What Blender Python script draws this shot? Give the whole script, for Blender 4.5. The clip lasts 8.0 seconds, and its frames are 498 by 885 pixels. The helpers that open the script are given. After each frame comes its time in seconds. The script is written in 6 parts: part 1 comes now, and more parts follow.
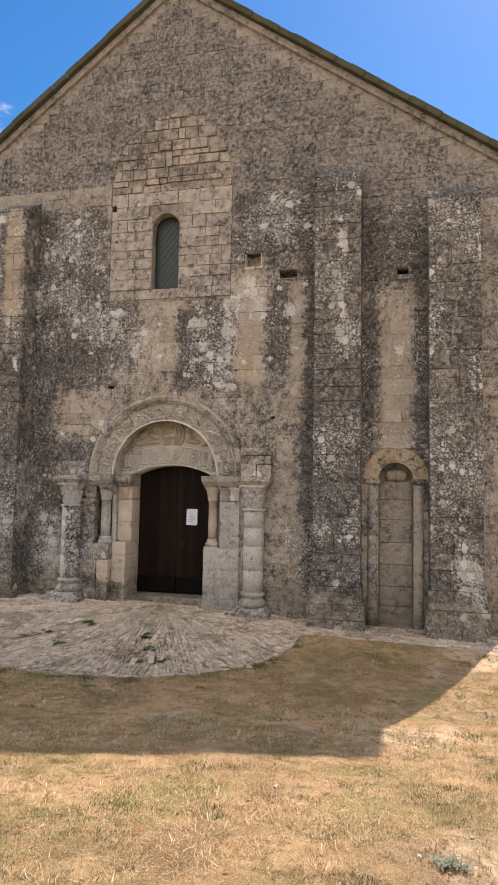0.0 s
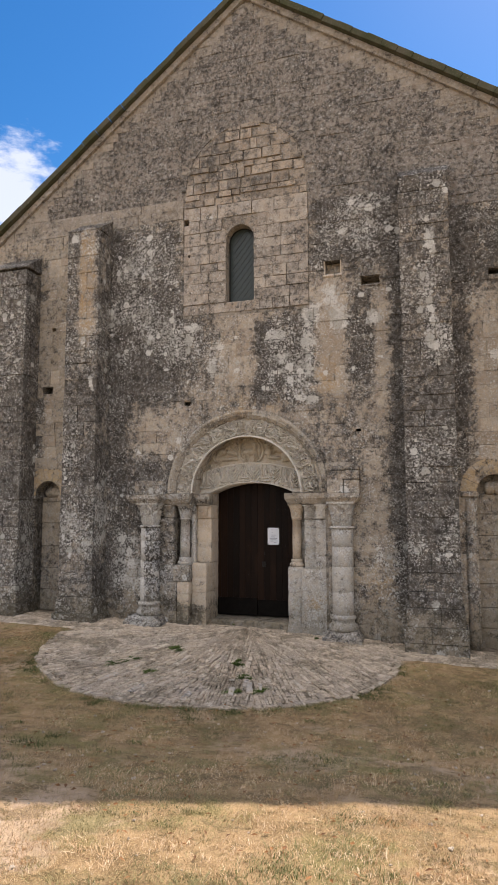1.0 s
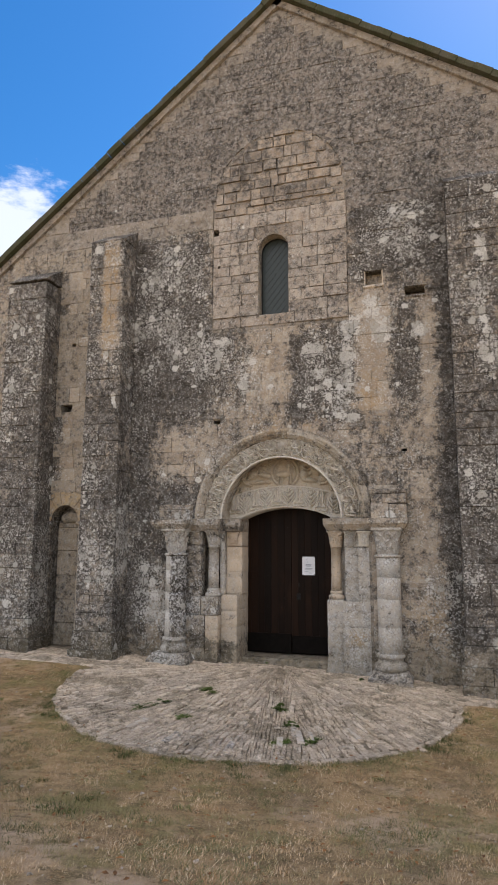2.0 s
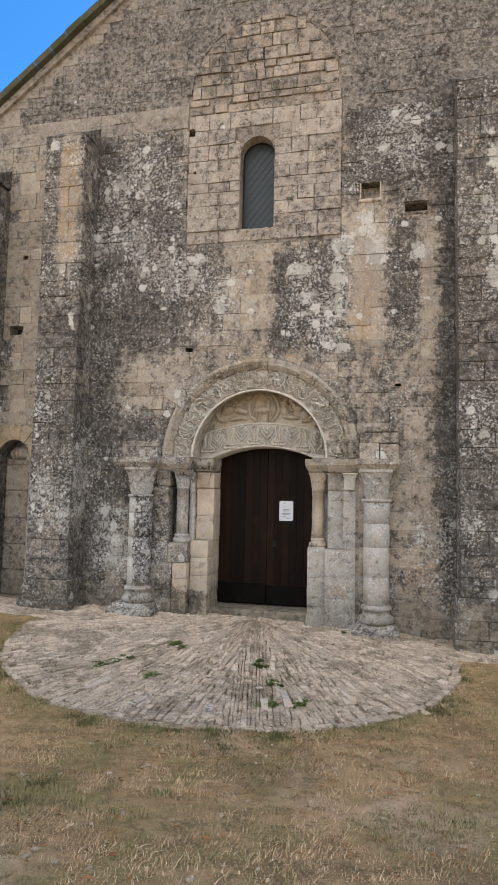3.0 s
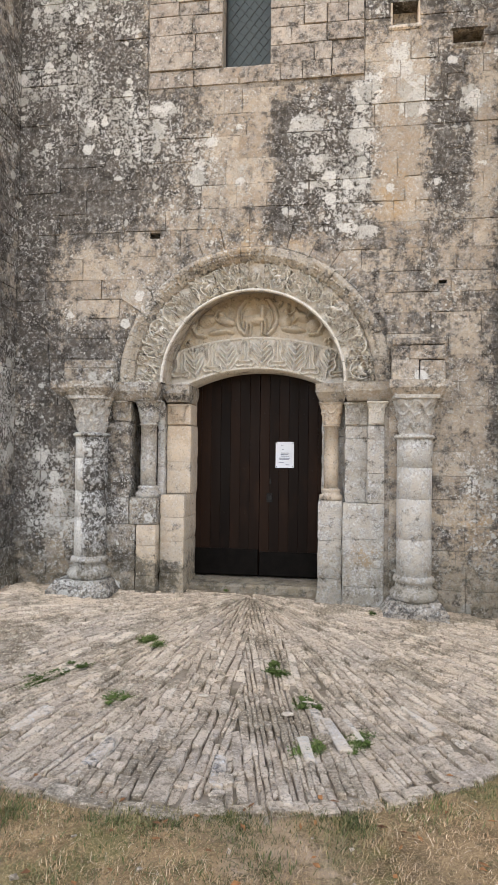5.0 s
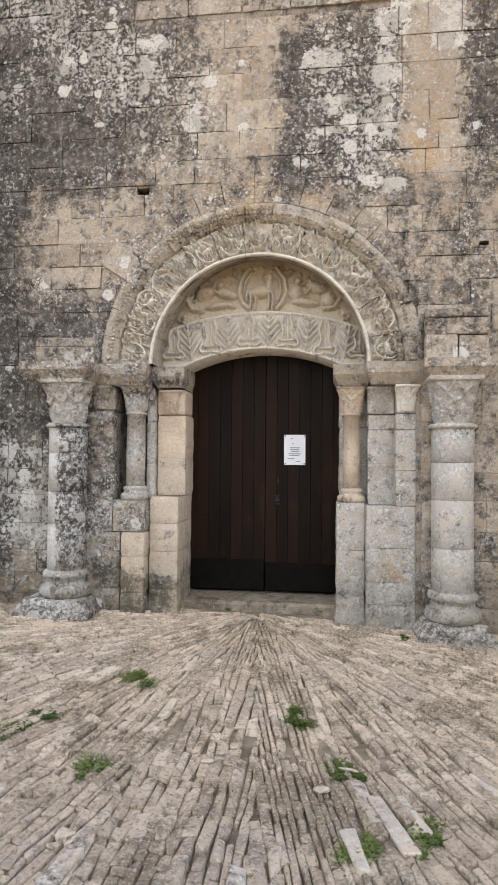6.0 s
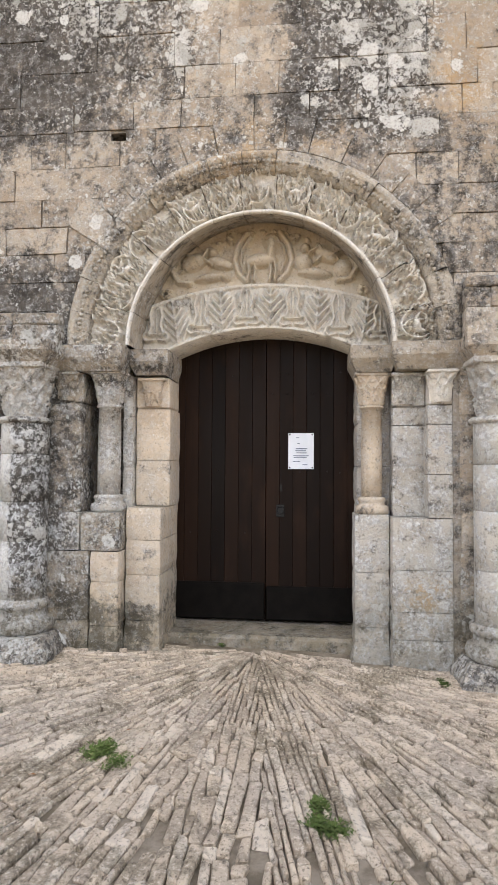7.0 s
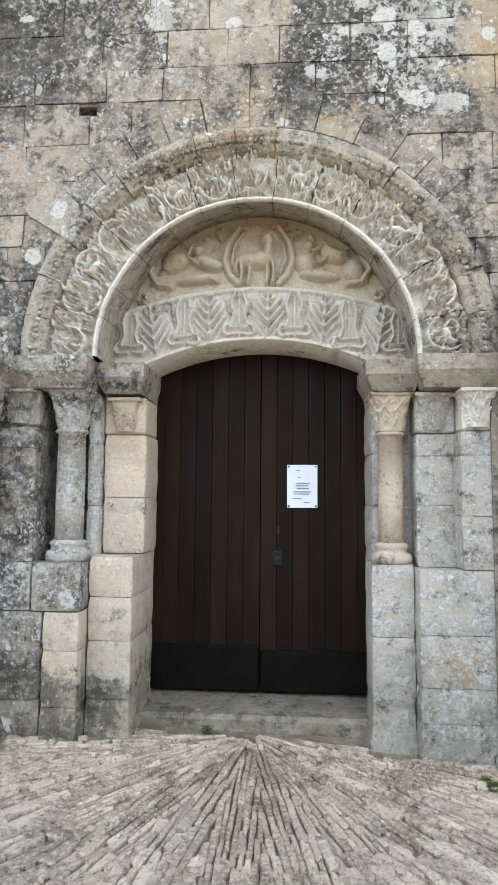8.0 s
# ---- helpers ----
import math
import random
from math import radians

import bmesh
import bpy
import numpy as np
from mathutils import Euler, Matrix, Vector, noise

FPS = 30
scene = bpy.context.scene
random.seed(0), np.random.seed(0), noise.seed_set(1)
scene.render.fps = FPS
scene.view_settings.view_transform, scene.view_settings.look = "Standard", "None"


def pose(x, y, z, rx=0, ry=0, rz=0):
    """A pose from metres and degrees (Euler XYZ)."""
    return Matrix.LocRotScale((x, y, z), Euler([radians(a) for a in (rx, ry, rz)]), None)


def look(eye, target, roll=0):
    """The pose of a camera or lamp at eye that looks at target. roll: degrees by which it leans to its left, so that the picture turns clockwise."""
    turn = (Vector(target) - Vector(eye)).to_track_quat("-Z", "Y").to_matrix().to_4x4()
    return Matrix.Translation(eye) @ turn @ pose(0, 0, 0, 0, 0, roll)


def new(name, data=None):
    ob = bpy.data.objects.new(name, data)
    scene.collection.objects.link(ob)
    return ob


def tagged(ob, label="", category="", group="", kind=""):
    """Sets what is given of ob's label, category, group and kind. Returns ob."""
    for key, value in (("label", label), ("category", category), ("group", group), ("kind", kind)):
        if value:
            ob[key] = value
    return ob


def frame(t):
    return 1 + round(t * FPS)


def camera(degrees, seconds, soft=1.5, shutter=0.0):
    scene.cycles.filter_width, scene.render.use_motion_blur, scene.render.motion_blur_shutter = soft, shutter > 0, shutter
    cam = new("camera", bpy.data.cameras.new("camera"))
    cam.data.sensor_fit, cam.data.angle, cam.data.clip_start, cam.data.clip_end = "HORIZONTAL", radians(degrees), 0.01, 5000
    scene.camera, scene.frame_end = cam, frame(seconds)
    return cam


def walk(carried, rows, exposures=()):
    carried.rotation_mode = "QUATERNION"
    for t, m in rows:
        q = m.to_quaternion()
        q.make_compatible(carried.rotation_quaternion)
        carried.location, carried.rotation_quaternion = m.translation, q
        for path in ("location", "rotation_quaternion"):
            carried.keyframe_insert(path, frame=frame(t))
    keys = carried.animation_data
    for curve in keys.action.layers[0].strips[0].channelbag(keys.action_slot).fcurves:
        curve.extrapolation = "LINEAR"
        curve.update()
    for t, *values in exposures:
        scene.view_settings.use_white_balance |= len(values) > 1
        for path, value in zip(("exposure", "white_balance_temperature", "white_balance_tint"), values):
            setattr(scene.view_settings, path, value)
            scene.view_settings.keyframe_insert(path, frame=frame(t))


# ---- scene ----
cam = camera(42.9, 8.0)
PATH = [
    (0, (3.882, -10.524, 1.957), (3.444, -8.579, 2.112), 1.0),
    (0.5, (3.538, -10.402, 1.922), (3.058, -8.468, 2.091), 1.2),
    (1, (3.194, -10.233, 1.935), (2.613, -8.331, 2.147), -0.1),
    (1.2, (3.068, -10.105, 1.902), (2.447, -8.219, 2.138), -0.5),
    (2.3, (2.268, -9.405, 1.782), (1.722, -7.509, 2.105), 0.7),
    (2.5, (2.155, -9.22, 1.731), (1.641, -7.309, 2.02), 1.0),
    (3, (1.883, -8.697, 1.681), (1.433, -6.756, 1.85), 1.2),
    (3.5, (1.607, -8.185, 1.638), (1.21, -6.227, 1.739), 1.1),
    (4, (1.377, -7.557, 1.557), (1.027, -5.589, 1.616), 0.8),
    (4.5, (1.118, -7.018, 1.468), (0.801, -5.044, 1.502), 0.7),
    (4.7, (1.028, -6.813, 1.458), (0.727, -4.836, 1.497), 0.7),
    (6, (0.627, -5.522, 1.361), (0.376, -3.539, 1.419), 0.5),
    (6.5, (0.545, -4.994, 1.343), (0.311, -3.009, 1.411), 0.5),
    (7, (0.423, -4.512, 1.316), (0.209, -2.525, 1.402), 0.4),
    (7.5, (0.318, -4.075, 1.336), (0.123, -2.088, 1.462), 0.2),
    (8, (0.249, -3.686, 1.357), (0.1, -1.701, 1.546), 0.5),
]
EXPOSURE = [(0.0, 0.58, 6950, 18), (0.5, 0.51, 6800, 17), (1.0, 0.49, 6700, 16), (2.5, 0.74, 6550, 14), (3.0, 0.92, 6500, 13), (3.5, 1.18, 6450, 13), (4.0, 1.28, 6400, 12), (4.5, 1.42, 6400, 12), (6.0, 1.34, 6450, 13), (6.5, 1.43, 6450, 13), (7.0, 1.50, 6350, 13), (7.5, 1.54, 5750, 6), (8.0, 1.62, 5750, 6)]
walk(cam, [(t, look(eye, target, roll)) for t, eye, target, roll in PATH], EXPOSURE)

# ---- world, sun, exposure ----
SUN_A, SUN_B = -0.29, 0.715      # shadow of a height h falls at (SUN_A*h, -SUN_B*h)
to_sun = Vector((-SUN_A, SUN_B, 1.0)).normalized()
elev = math.asin(to_sun.z)
azim = math.atan2(to_sun.x, to_sun.y)          # clockwise from +y

world = bpy.data.worlds.new("sky")
scene.world = world
world.use_nodes = True
wt = world.node_tree
wt.nodes.clear()
w_out = wt.nodes.new("ShaderNodeOutputWorld")
w_bg = wt.nodes.new("ShaderNodeBackground")
w_sky = wt.nodes.new("ShaderNodeTexSky")
w_sky.sky_type = "NISHITA"
w_sky.sun_disc = False
w_sky.sun_elevation = elev
w_sky.sun_rotation = azim
w_sky.air_density, w_sky.dust_density, w_sky.ozone_density = 1.0, 0.2, 3.0
w_bg.inputs["Strength"].default_value = 0.11
w_geo = wt.nodes.new("ShaderNodeTexCoord")
w_map = wt.nodes.new("ShaderNodeMapping")
w_map.inputs["Scale"].default_value = (1.0, 1.0, 2.2)
w_noise = wt.nodes.new("ShaderNodeTexNoise")
w_noise.inputs["Scale"].default_value = 5.0
w_noise.inputs["Detail"].default_value = 8.0
w_noise.inputs["Roughness"].default_value = 0.62
w_ramp = wt.nodes.new("ShaderNodeMapRange")
w_ramp.interpolation_type = "SMOOTHSTEP"
w_ramp.inputs["From Min"].default_value = 0.44
w_ramp.inputs["From Max"].default_value = 0.60
w_mix = wt.nodes.new("ShaderNodeMix")
w_mix.data_type = "RGBA"
w_mix.inputs["B"].default_value = (10.0, 9.9, 9.8, 1)
wt.links.new(w_geo.outputs["Generated"], w_map.inputs["Vector"])
wt.links.new(w_map.outputs["Vector"], w_noise.inputs["Vector"])
wt.links.new(w_noise.outputs["Fac"], w_ramp.inputs["Value"])
w_dot = wt.nodes.new("ShaderNodeVectorMath")
w_dot.operation = "DOT_PRODUCT"
w_dot.inputs[1].default_value = Vector((-0.545, 0.70, 0.462)).normalized()
w_near = wt.nodes.new("ShaderNodeMapRange")
w_near.interpolation_type = "SMOOTHSTEP"
w_near.inputs["From Min"].default_value = 1.0078
w_near.inputs["From Max"].default_value = 1.0105
w_mul = wt.nodes.new("ShaderNodeMath")
w_mul.operation = "MULTIPLY"
wt.links.new(w_geo.outputs["Generated"], w_dot.inputs[0])
w_ns = wt.nodes.new("ShaderNodeMath")
w_ns.operation = "MULTIPLY_ADD"
w_ns.inputs[1].default_value = 0.022
wt.links.new(w_noise.outputs["Fac"], w_ns.inputs[0])
wt.links.new(w_dot.outputs["Value"], w_ns.inputs[2])
wt.links.new(w_ns.outputs["Value"], w_near.inputs["Value"])
wt.links.new(w_near.outputs["Result"], w_mul.inputs[0])
w_mul.inputs[1].default_value = 0.5
# cloud added to the unseen sky behind the camera, whitens and lifts skylight
w_sep = wt.nodes.new("ShaderNodeSeparateXYZ")
w_back = wt.nodes.new("ShaderNodeMapRange")
w_back.interpolation_type = "SMOOTHSTEP"
w_back.inputs["From Min"].default_value = 0.30
w_back.inputs["From Max"].default_value = -0.25
w_cov = wt.nodes.new("ShaderNodeMapRange")
w_cov.interpolation_type = "SMOOTHSTEP"
w_cov.inputs["From Min"].default_value = 0.36
w_cov.inputs["From Max"].default_value = 0.56
w_mul2 = wt.nodes.new("ShaderNodeMath")
w_mul2.operation = "MULTIPLY"
w_max = wt.nodes.new("ShaderNodeMath")
w_max.operation = "MAXIMUM"
wt.links.new(w_geo.outputs["Generated"], w_sep.inputs[0])
wt.links.new(w_sep.outputs["Y"], w_back.inputs["Value"])
wt.links.new(w_noise.outputs["Fac"], w_cov.inputs["Value"])
wt.links.new(w_back.outputs["Result"], w_mul2.inputs[0])
wt.links.new(w_cov.outputs["Result"], w_mul2.inputs[1])
wt.links.new(w_mul.outputs["Value"], w_max.inputs[0])
wt.links.new(w_mul2.outputs["Value"], w_max.inputs[1])
wt.links.new(w_max.outputs["Value"], w_mix.inputs["Factor"])
w_sat = wt.nodes.new("ShaderNodeHueSaturation")
w_sat.inputs["Saturation"].default_value = 1.36
w_sat.inputs["Value"].default_value = 1.08
wt.links.new(w_sky.outputs["Color"], w_sat.inputs["Color"])
wt.links.new(w_sat.outputs["Color"], w_mix.inputs["A"])
wt.links.new(w_mix.outputs["Result"], w_bg.inputs["Color"])
wt.links.new(w_bg.outputs["Background"], w_out.inputs["Surface"])

sun = new("sun", bpy.data.lights.new("sun", "SUN"))
sun.data.energy = 5.0
sun.data.angle = radians(0.53)
sun.data.color = (1.0, 0.94, 0.84)
sun.matrix_world = look(to_sun * 60, (0, 0, 0))

# ---- material tools ----


class Net:
    """A node tree with short calls for maths on world positions."""

    def __init__(self, name):
        self.mat = bpy.data.materials.new(name)
        self.mat.use_nodes = True
        self.t = self.mat.node_tree
        self.t.nodes.clear()
        self.out = self.t.nodes.new("ShaderNodeOutputMaterial")
        self.bsdf = self.t.nodes.new("ShaderNodeBsdfPrincipled")
        self.t.links.new(self.bsdf.outputs[0], self.out.inputs["Surface"])
        self.geo = self.t.nodes.new("ShaderNodeNewGeometry")
        self.pos = self.geo.outputs["Position"]

    def put(self, value, socket):
        if isinstance(value, bpy.types.NodeSocket):
            self.t.links.new(value, socket)
        else:
            socket.default_value = value

    def math(self, op, a, b=0.0, c=None):
        n = self.t.nodes.new("ShaderNodeMath")
        n.operation = op
        self.put(a, n.inputs[0])
        self.put(b, n.inputs[1])
        if c is not None:
            self.put(c, n.inputs[2])
        return n.outputs[0]

    def scaled(self, s, off=(0, 0, 0), src=None):
        n = self.t.nodes.new("ShaderNodeVectorMath")
        n.operation = "MULTIPLY_ADD"
        self.put(src if src is not None else self.pos, n.inputs[0])
        n.inputs[1].default_value = s
        n.inputs[2].default_value = off
        return n.outputs[0]

    def noise(self, vec, scale=1.0, detail=5.0, rough=0.6, dist=0.0, color=False):
        n = self.t.nodes.new("ShaderNodeTexNoise")
        self.put(vec, n.inputs["Vector"])
        n.inputs["Scale"].default_value = scale
        n.inputs["Detail"].default_value = detail
        n.inputs["Roughness"].default_value = rough
        n.inputs["Distortion"].default_value = dist
        return n.outputs["Color" if color else "Fac"]

    def voro(self, vec, scale, rnd=1.0):
        n = self.t.nodes.new("ShaderNodeTexVoronoi")
        self.put(vec, n.inputs["Vector"])
        n.inputs["Scale"].default_value = scale
        n.inputs["Randomness"].default_value = rnd
        return n.outputs["Distance"], n.outputs["Color"]

    def ramp(self, v, a, b, lo=0.0, hi=1.0):
        n = self.t.nodes.new("ShaderNodeMapRange")
        n.interpolation_type = "SMOOTHSTEP"
        self.put(v, n.inputs["Value"])
        for k, x in (("From Min", a), ("From Max", b), ("To Min", lo), ("To Max", hi)):
            self.put(x, n.inputs[k])
        return n.outputs["Result"]

    def mix(self, f, a, b, mode="MIX"):
        n = self.t.nodes.new("ShaderNodeMix")
        n.data_type = "RGBA"
        n.blend_type = mode
        self.put(f, n.inputs["Factor"])
        for v, s in ((a, n.inputs["A"]), (b, n.inputs["B"])):
            self.put((*v, 1) if isinstance(v, tuple) else v, s)
        return n.outputs["Result"]

    def split(self, vec):
        n = self.t.nodes.new("ShaderNodeSeparateXYZ")
        self.put(vec, n.inputs[0])
        return n.outputs

    def wobble(self, amount, scale, detail=4.0, rough=0.6):
        """World position pushed about by a coloured noise."""
        c = self.noise(self.pos, scale, detail, rough, color=True)
        n = self.t.nodes.new("ShaderNodeVectorMath")
        n.operation = "MULTIPLY_ADD"
        self.put(c, n.inputs[0])
        n.inputs[1].default_value = (amount, amount, amount)
        self.put(self.scaled((1, 1, 1), (-amount / 2, -amount / 2, -amount / 2)), n.inputs[2])
        return n.outputs[0]

    def patch(self, xyz, x0, x1, z0, z1, sx=0.3, sz=0.4):
        """A soft-edged patch on the wall between x0, x1 and z0, z1."""
        a = self.math("MULTIPLY", self.ramp(xyz[0], x0 - sx, x0 + sx), self.ramp(xyz[0], x1 + sx, x1 - sx))
        b = self.math("MULTIPLY", self.ramp(xyz[2], z0 - sz, z0 + sz), self.ramp(xyz[2], z1 + sz, z1 - sz))
        return self.math("MULTIPLY", a, b)

    def rnd(self):
        o = self.t.nodes.new("ShaderNodeObjectInfo")
        return self.math("FRACT", self.math("ADD", self.math("MULTIPLY", o.outputs["Random"], 7.31), self.geo.outputs["Random Per Island"]))

    def bump(self, h, strength=0.5, dist=0.01):
        n = self.t.nodes.new("ShaderNodeBump")
        n.inputs["Strength"].default_value = strength
        n.inputs["Distance"].default_value = dist
        self.put(h, n.inputs["Height"])
        self.t.links.new(n.outputs["Normal"], self.bsdf.inputs["Normal"])

    def done(self, color, rough=0.9, spec=0.25, metal=0.0):
        self.put(color if not isinstance(color, tuple) else (*color, 1), self.bsdf.inputs["Base Color"])
        self.put(rough, self.bsdf.inputs["Roughness"])
        self.bsdf.inputs["Specular IOR Level"].default_value = spec
        self.bsdf.inputs["Metallic"].default_value = metal
        return self.mat


def stone_material(name, base=(0.48, 0.41, 0.32), alt=(0.36, 0.305, 0.24), dark=0.5, white=0.4, ochre=0.25,
                   dark_spots=(), light_spots=(), ochre_spots=(), white_spots=(), blots=(), damp=True, relief=0.8, fleck=9.0,
                   film_tones=((0.27, 0.25, 0.22), (0.46, 0.44, 0.40)), wander=0.5, free=1.0, gain=0.24, film_most=0.45, patchy=0.5, mottle=0.25):
    """Old limestone: tone by block, black algae in runs, round pale lichen crusts, ochre crust.
    free: how far the algae wanders over the surface by itself; gain: how far the dark tone keeps to the spots given."""
    n = Net(name)
    wob = n.wobble(wander, 2.2, 9.0, 0.78)
    xyz = n.split(wob)
    big = n.noise(n.pos, 0.9, 5.0, 0.62)
    mid = n.noise(n.pos, 5.0, 6.0, 0.68)
    fine = n.noise(n.pos, 42.0, 5.0, 0.7)
    runs = n.noise(n.scaled((2.6, 2.6, 0.45)), 1.0, 5.0, 0.65)
    r = n.rnd()
    col = n.mix(n.ramp(r, 0.0, 1.0), base, alt)
    col = n.mix(n.ramp(mid, 0.35, 0.7, 0.0, 0.45), col, tuple(c * 0.72 for c in base))
    film = n.ramp(n.noise(n.pos, 6.5, 8.0, 0.75), 0.44, 0.60, 0.0, film_most)
    col = n.mix(film, col, n.mix(n.ramp(fine, 0.42, 0.58), *film_tones))
    brown = n.noise(n.scaled((1, 1, 1), (7, 19, 3)), 3.4, 8.0, 0.74)
    col = n.mix(n.ramp(brown, 0.50, 0.62, 0.0, patchy), col, tuple(c * k for c, k in zip(base, (0.56, 0.50, 0.44))))
    # warm crust
    oc = n.math("MULTIPLY", n.ramp(n.noise(n.pos, 1.7, 6.0, 0.65), 0.60, 0.70), ochre)
    for p in ochre_spots:
        k = n.math("MULTIPLY", n.patch(xyz, *p), n.ramp(mid, 0.38, 0.54))
        oc = n.math("MAXIMUM", oc, k)
    col = n.mix(n.math("MULTIPLY", oc, n.ramp(fine, 0.38, 0.58, 0.10, 0.72)), col, (0.44, 0.275, 0.105))
    # black algae and soot-grey crust; dark_spots also carry painted corner shade
    mott = n.noise(n.pos, fleck, 9.0, 0.76)
    mott2 = n.noise(n.pos, 2.2, 6.0, 0.7)
    d = n.math("ADD", n.math("MULTIPLY", n.math("SUBTRACT", big, 0.5), 0.30 * free), n.math("MULTIPLY", n.math("SUBTRACT", runs, 0.5), 0.45 * free))
    d = n.math("ADD", d, n.math("MULTIPLY", n.math("SUBTRACT", mott2, 0.5), 0.42 * (0.4 + 0.6 * free)))
    d = n.math("ADD", d, n.math("MULTIPLY", n.math("SUBTRACT", mott, 0.5), 1.0))
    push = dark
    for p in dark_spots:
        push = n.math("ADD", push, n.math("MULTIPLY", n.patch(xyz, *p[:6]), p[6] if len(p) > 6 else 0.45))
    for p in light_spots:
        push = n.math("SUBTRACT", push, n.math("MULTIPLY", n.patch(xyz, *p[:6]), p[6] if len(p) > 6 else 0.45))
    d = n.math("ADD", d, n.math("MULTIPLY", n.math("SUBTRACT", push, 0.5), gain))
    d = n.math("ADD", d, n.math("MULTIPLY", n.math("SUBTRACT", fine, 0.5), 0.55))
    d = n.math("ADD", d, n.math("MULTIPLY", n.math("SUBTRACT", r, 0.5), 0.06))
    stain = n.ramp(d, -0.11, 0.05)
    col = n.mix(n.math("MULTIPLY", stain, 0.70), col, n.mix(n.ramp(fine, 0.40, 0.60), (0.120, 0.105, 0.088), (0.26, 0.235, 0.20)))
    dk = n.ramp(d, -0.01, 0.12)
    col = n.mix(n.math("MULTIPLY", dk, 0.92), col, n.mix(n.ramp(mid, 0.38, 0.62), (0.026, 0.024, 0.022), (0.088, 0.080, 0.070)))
    # pale lichen: round crusts of two sizes, specks, and a few large spread ones
    lw = n.wobble(0.06, 12.0)
    wide = n.noise(n.pos, 1.3, 4.0, 0.6)
    amt = n.math("MULTIPLY", n.ramp(wide, 0.34, 0.64), white)
    for p in white_spots:
        amt = n.math("ADD", amt, n.math("MULTIPLY", n.patch(xyz, *p[:6]), p[6] if len(p) > 6 else 0.5))
    rag = n.math("MULTIPLY", n.math("SUBTRACT", fine, 0.5), 0.42)
    dist1, c1 = n.voro(lw, 6.5)
    k1 = n.split(c1)
    rad1 = n.math("MULTIPLY", n.ramp(n.math("SUBTRACT", n.math("MULTIPLY", amt, 0.55), k1[0]), -0.02, 0.45), 0.46)
    s1 = n.ramp(n.math("SUBTRACT", rad1, n.math("ADD", dist1, rag)), 0.0, 0.05)
    dist2, c2 = n.voro(lw, 17.0)
    k2 = n.split(c2)
    rad2 = n.math("MULTIPLY", n.ramp(n.math("SUBTRACT", n.math("MULTIPLY", amt, 0.60), k2[0]), -0.02, 0.5), 0.48)
    s2 = n.ramp(n.math("SUBTRACT", rad2, n.math("ADD", dist2, rag)), 0.0, 0.08)
    speck = n.noise(n.pos, 34.0, 5.0, 0.75)
    s3 = n.ramp(n.math("ADD", speck, n.math("MULTIPLY", amt, 0.13)), 0.625, 0.67, 0.0, 0.8)
    crust = n.math("MAXIMUM", n.math("MAXIMUM", s1, s2), s3)
    if blots:
        bx = n.split(n.wobble(0.26, 5.0, 8.0, 0.75))
        for x, z, rx, rz in blots:
            u = n.math("MULTIPLY", n.math("SUBTRACT", bx[0], x), 1 / rx)
            v = n.math("MULTIPLY", n.math("SUBTRACT", bx[2], z), 1 / rz)
            e = n.math("ADD", n.math("MULTIPLY", u, u), n.math("MULTIPLY", v, v))
            e = n.math("ADD", n.math("MULTIPLY", e, 0.6), n.math("MULTIPLY", n.math("SUBTRACT", mott, 0.38), 4.0))
            crust = n.math("MAXIMUM", crust, n.ramp(e, 1.0, 0.75))
    crust = n.math("MULTIPLY", crust, n.ramp(fine, 0.30, 0.46, 0.35, 1.0))
    tone = n.mix(n.ramp(k1[1], 0.1, 0.9), (0.46, 0.45, 0.41), (0.70, 0.69, 0.65))
    col = n.mix(n.math("MULTIPLY", crust, 0.88), col, n.mix(n.ramp(fine, 0.45, 0.65, 0.0, 0.4), tone, (0.30, 0.29, 0.26)))
    # thin grey lichen film, broken up at a hand's width
    thin = n.noise(n.scaled((1, 1, 1), (2, 5, 11)), 15.0, 9.0, 0.82)
    col = n.mix(n.ramp(thin, 0.49, 0.56, 0.0, mottle), col, n.mix(n.ramp(speck, 0.42, 0.58), (0.34, 0.335, 0.325), (0.66, 0.66, 0.65)))
    # fine dirt
    col = n.mix(n.ramp(fine, 0.54, 0.68, 0.0, 0.5), col, tuple(c * 0.38 for c in base))
    if damp:
        low = n.math("MULTIPLY", n.ramp(xyz[2], 0.75, 0.05), n.ramp(mid, 0.3, 0.6, 0.35, 0.9))
        col = n.mix(n.math("MULTIPLY", low, 0.55), col, (0.115, 0.095, 0.052))
    h = n.math("ADD", n.math("ADD", n.math("MULTIPLY", mid, 0.7), n.math("MULTIPLY", fine, 0.40)), n.math("ADD", n.math("MULTIPLY", crust, 0.12), n.math("MULTIPLY", thin, 0.30)))
    n.bump(h, relief, 0.05)
    return n.done(col, 0.92, 0.15)


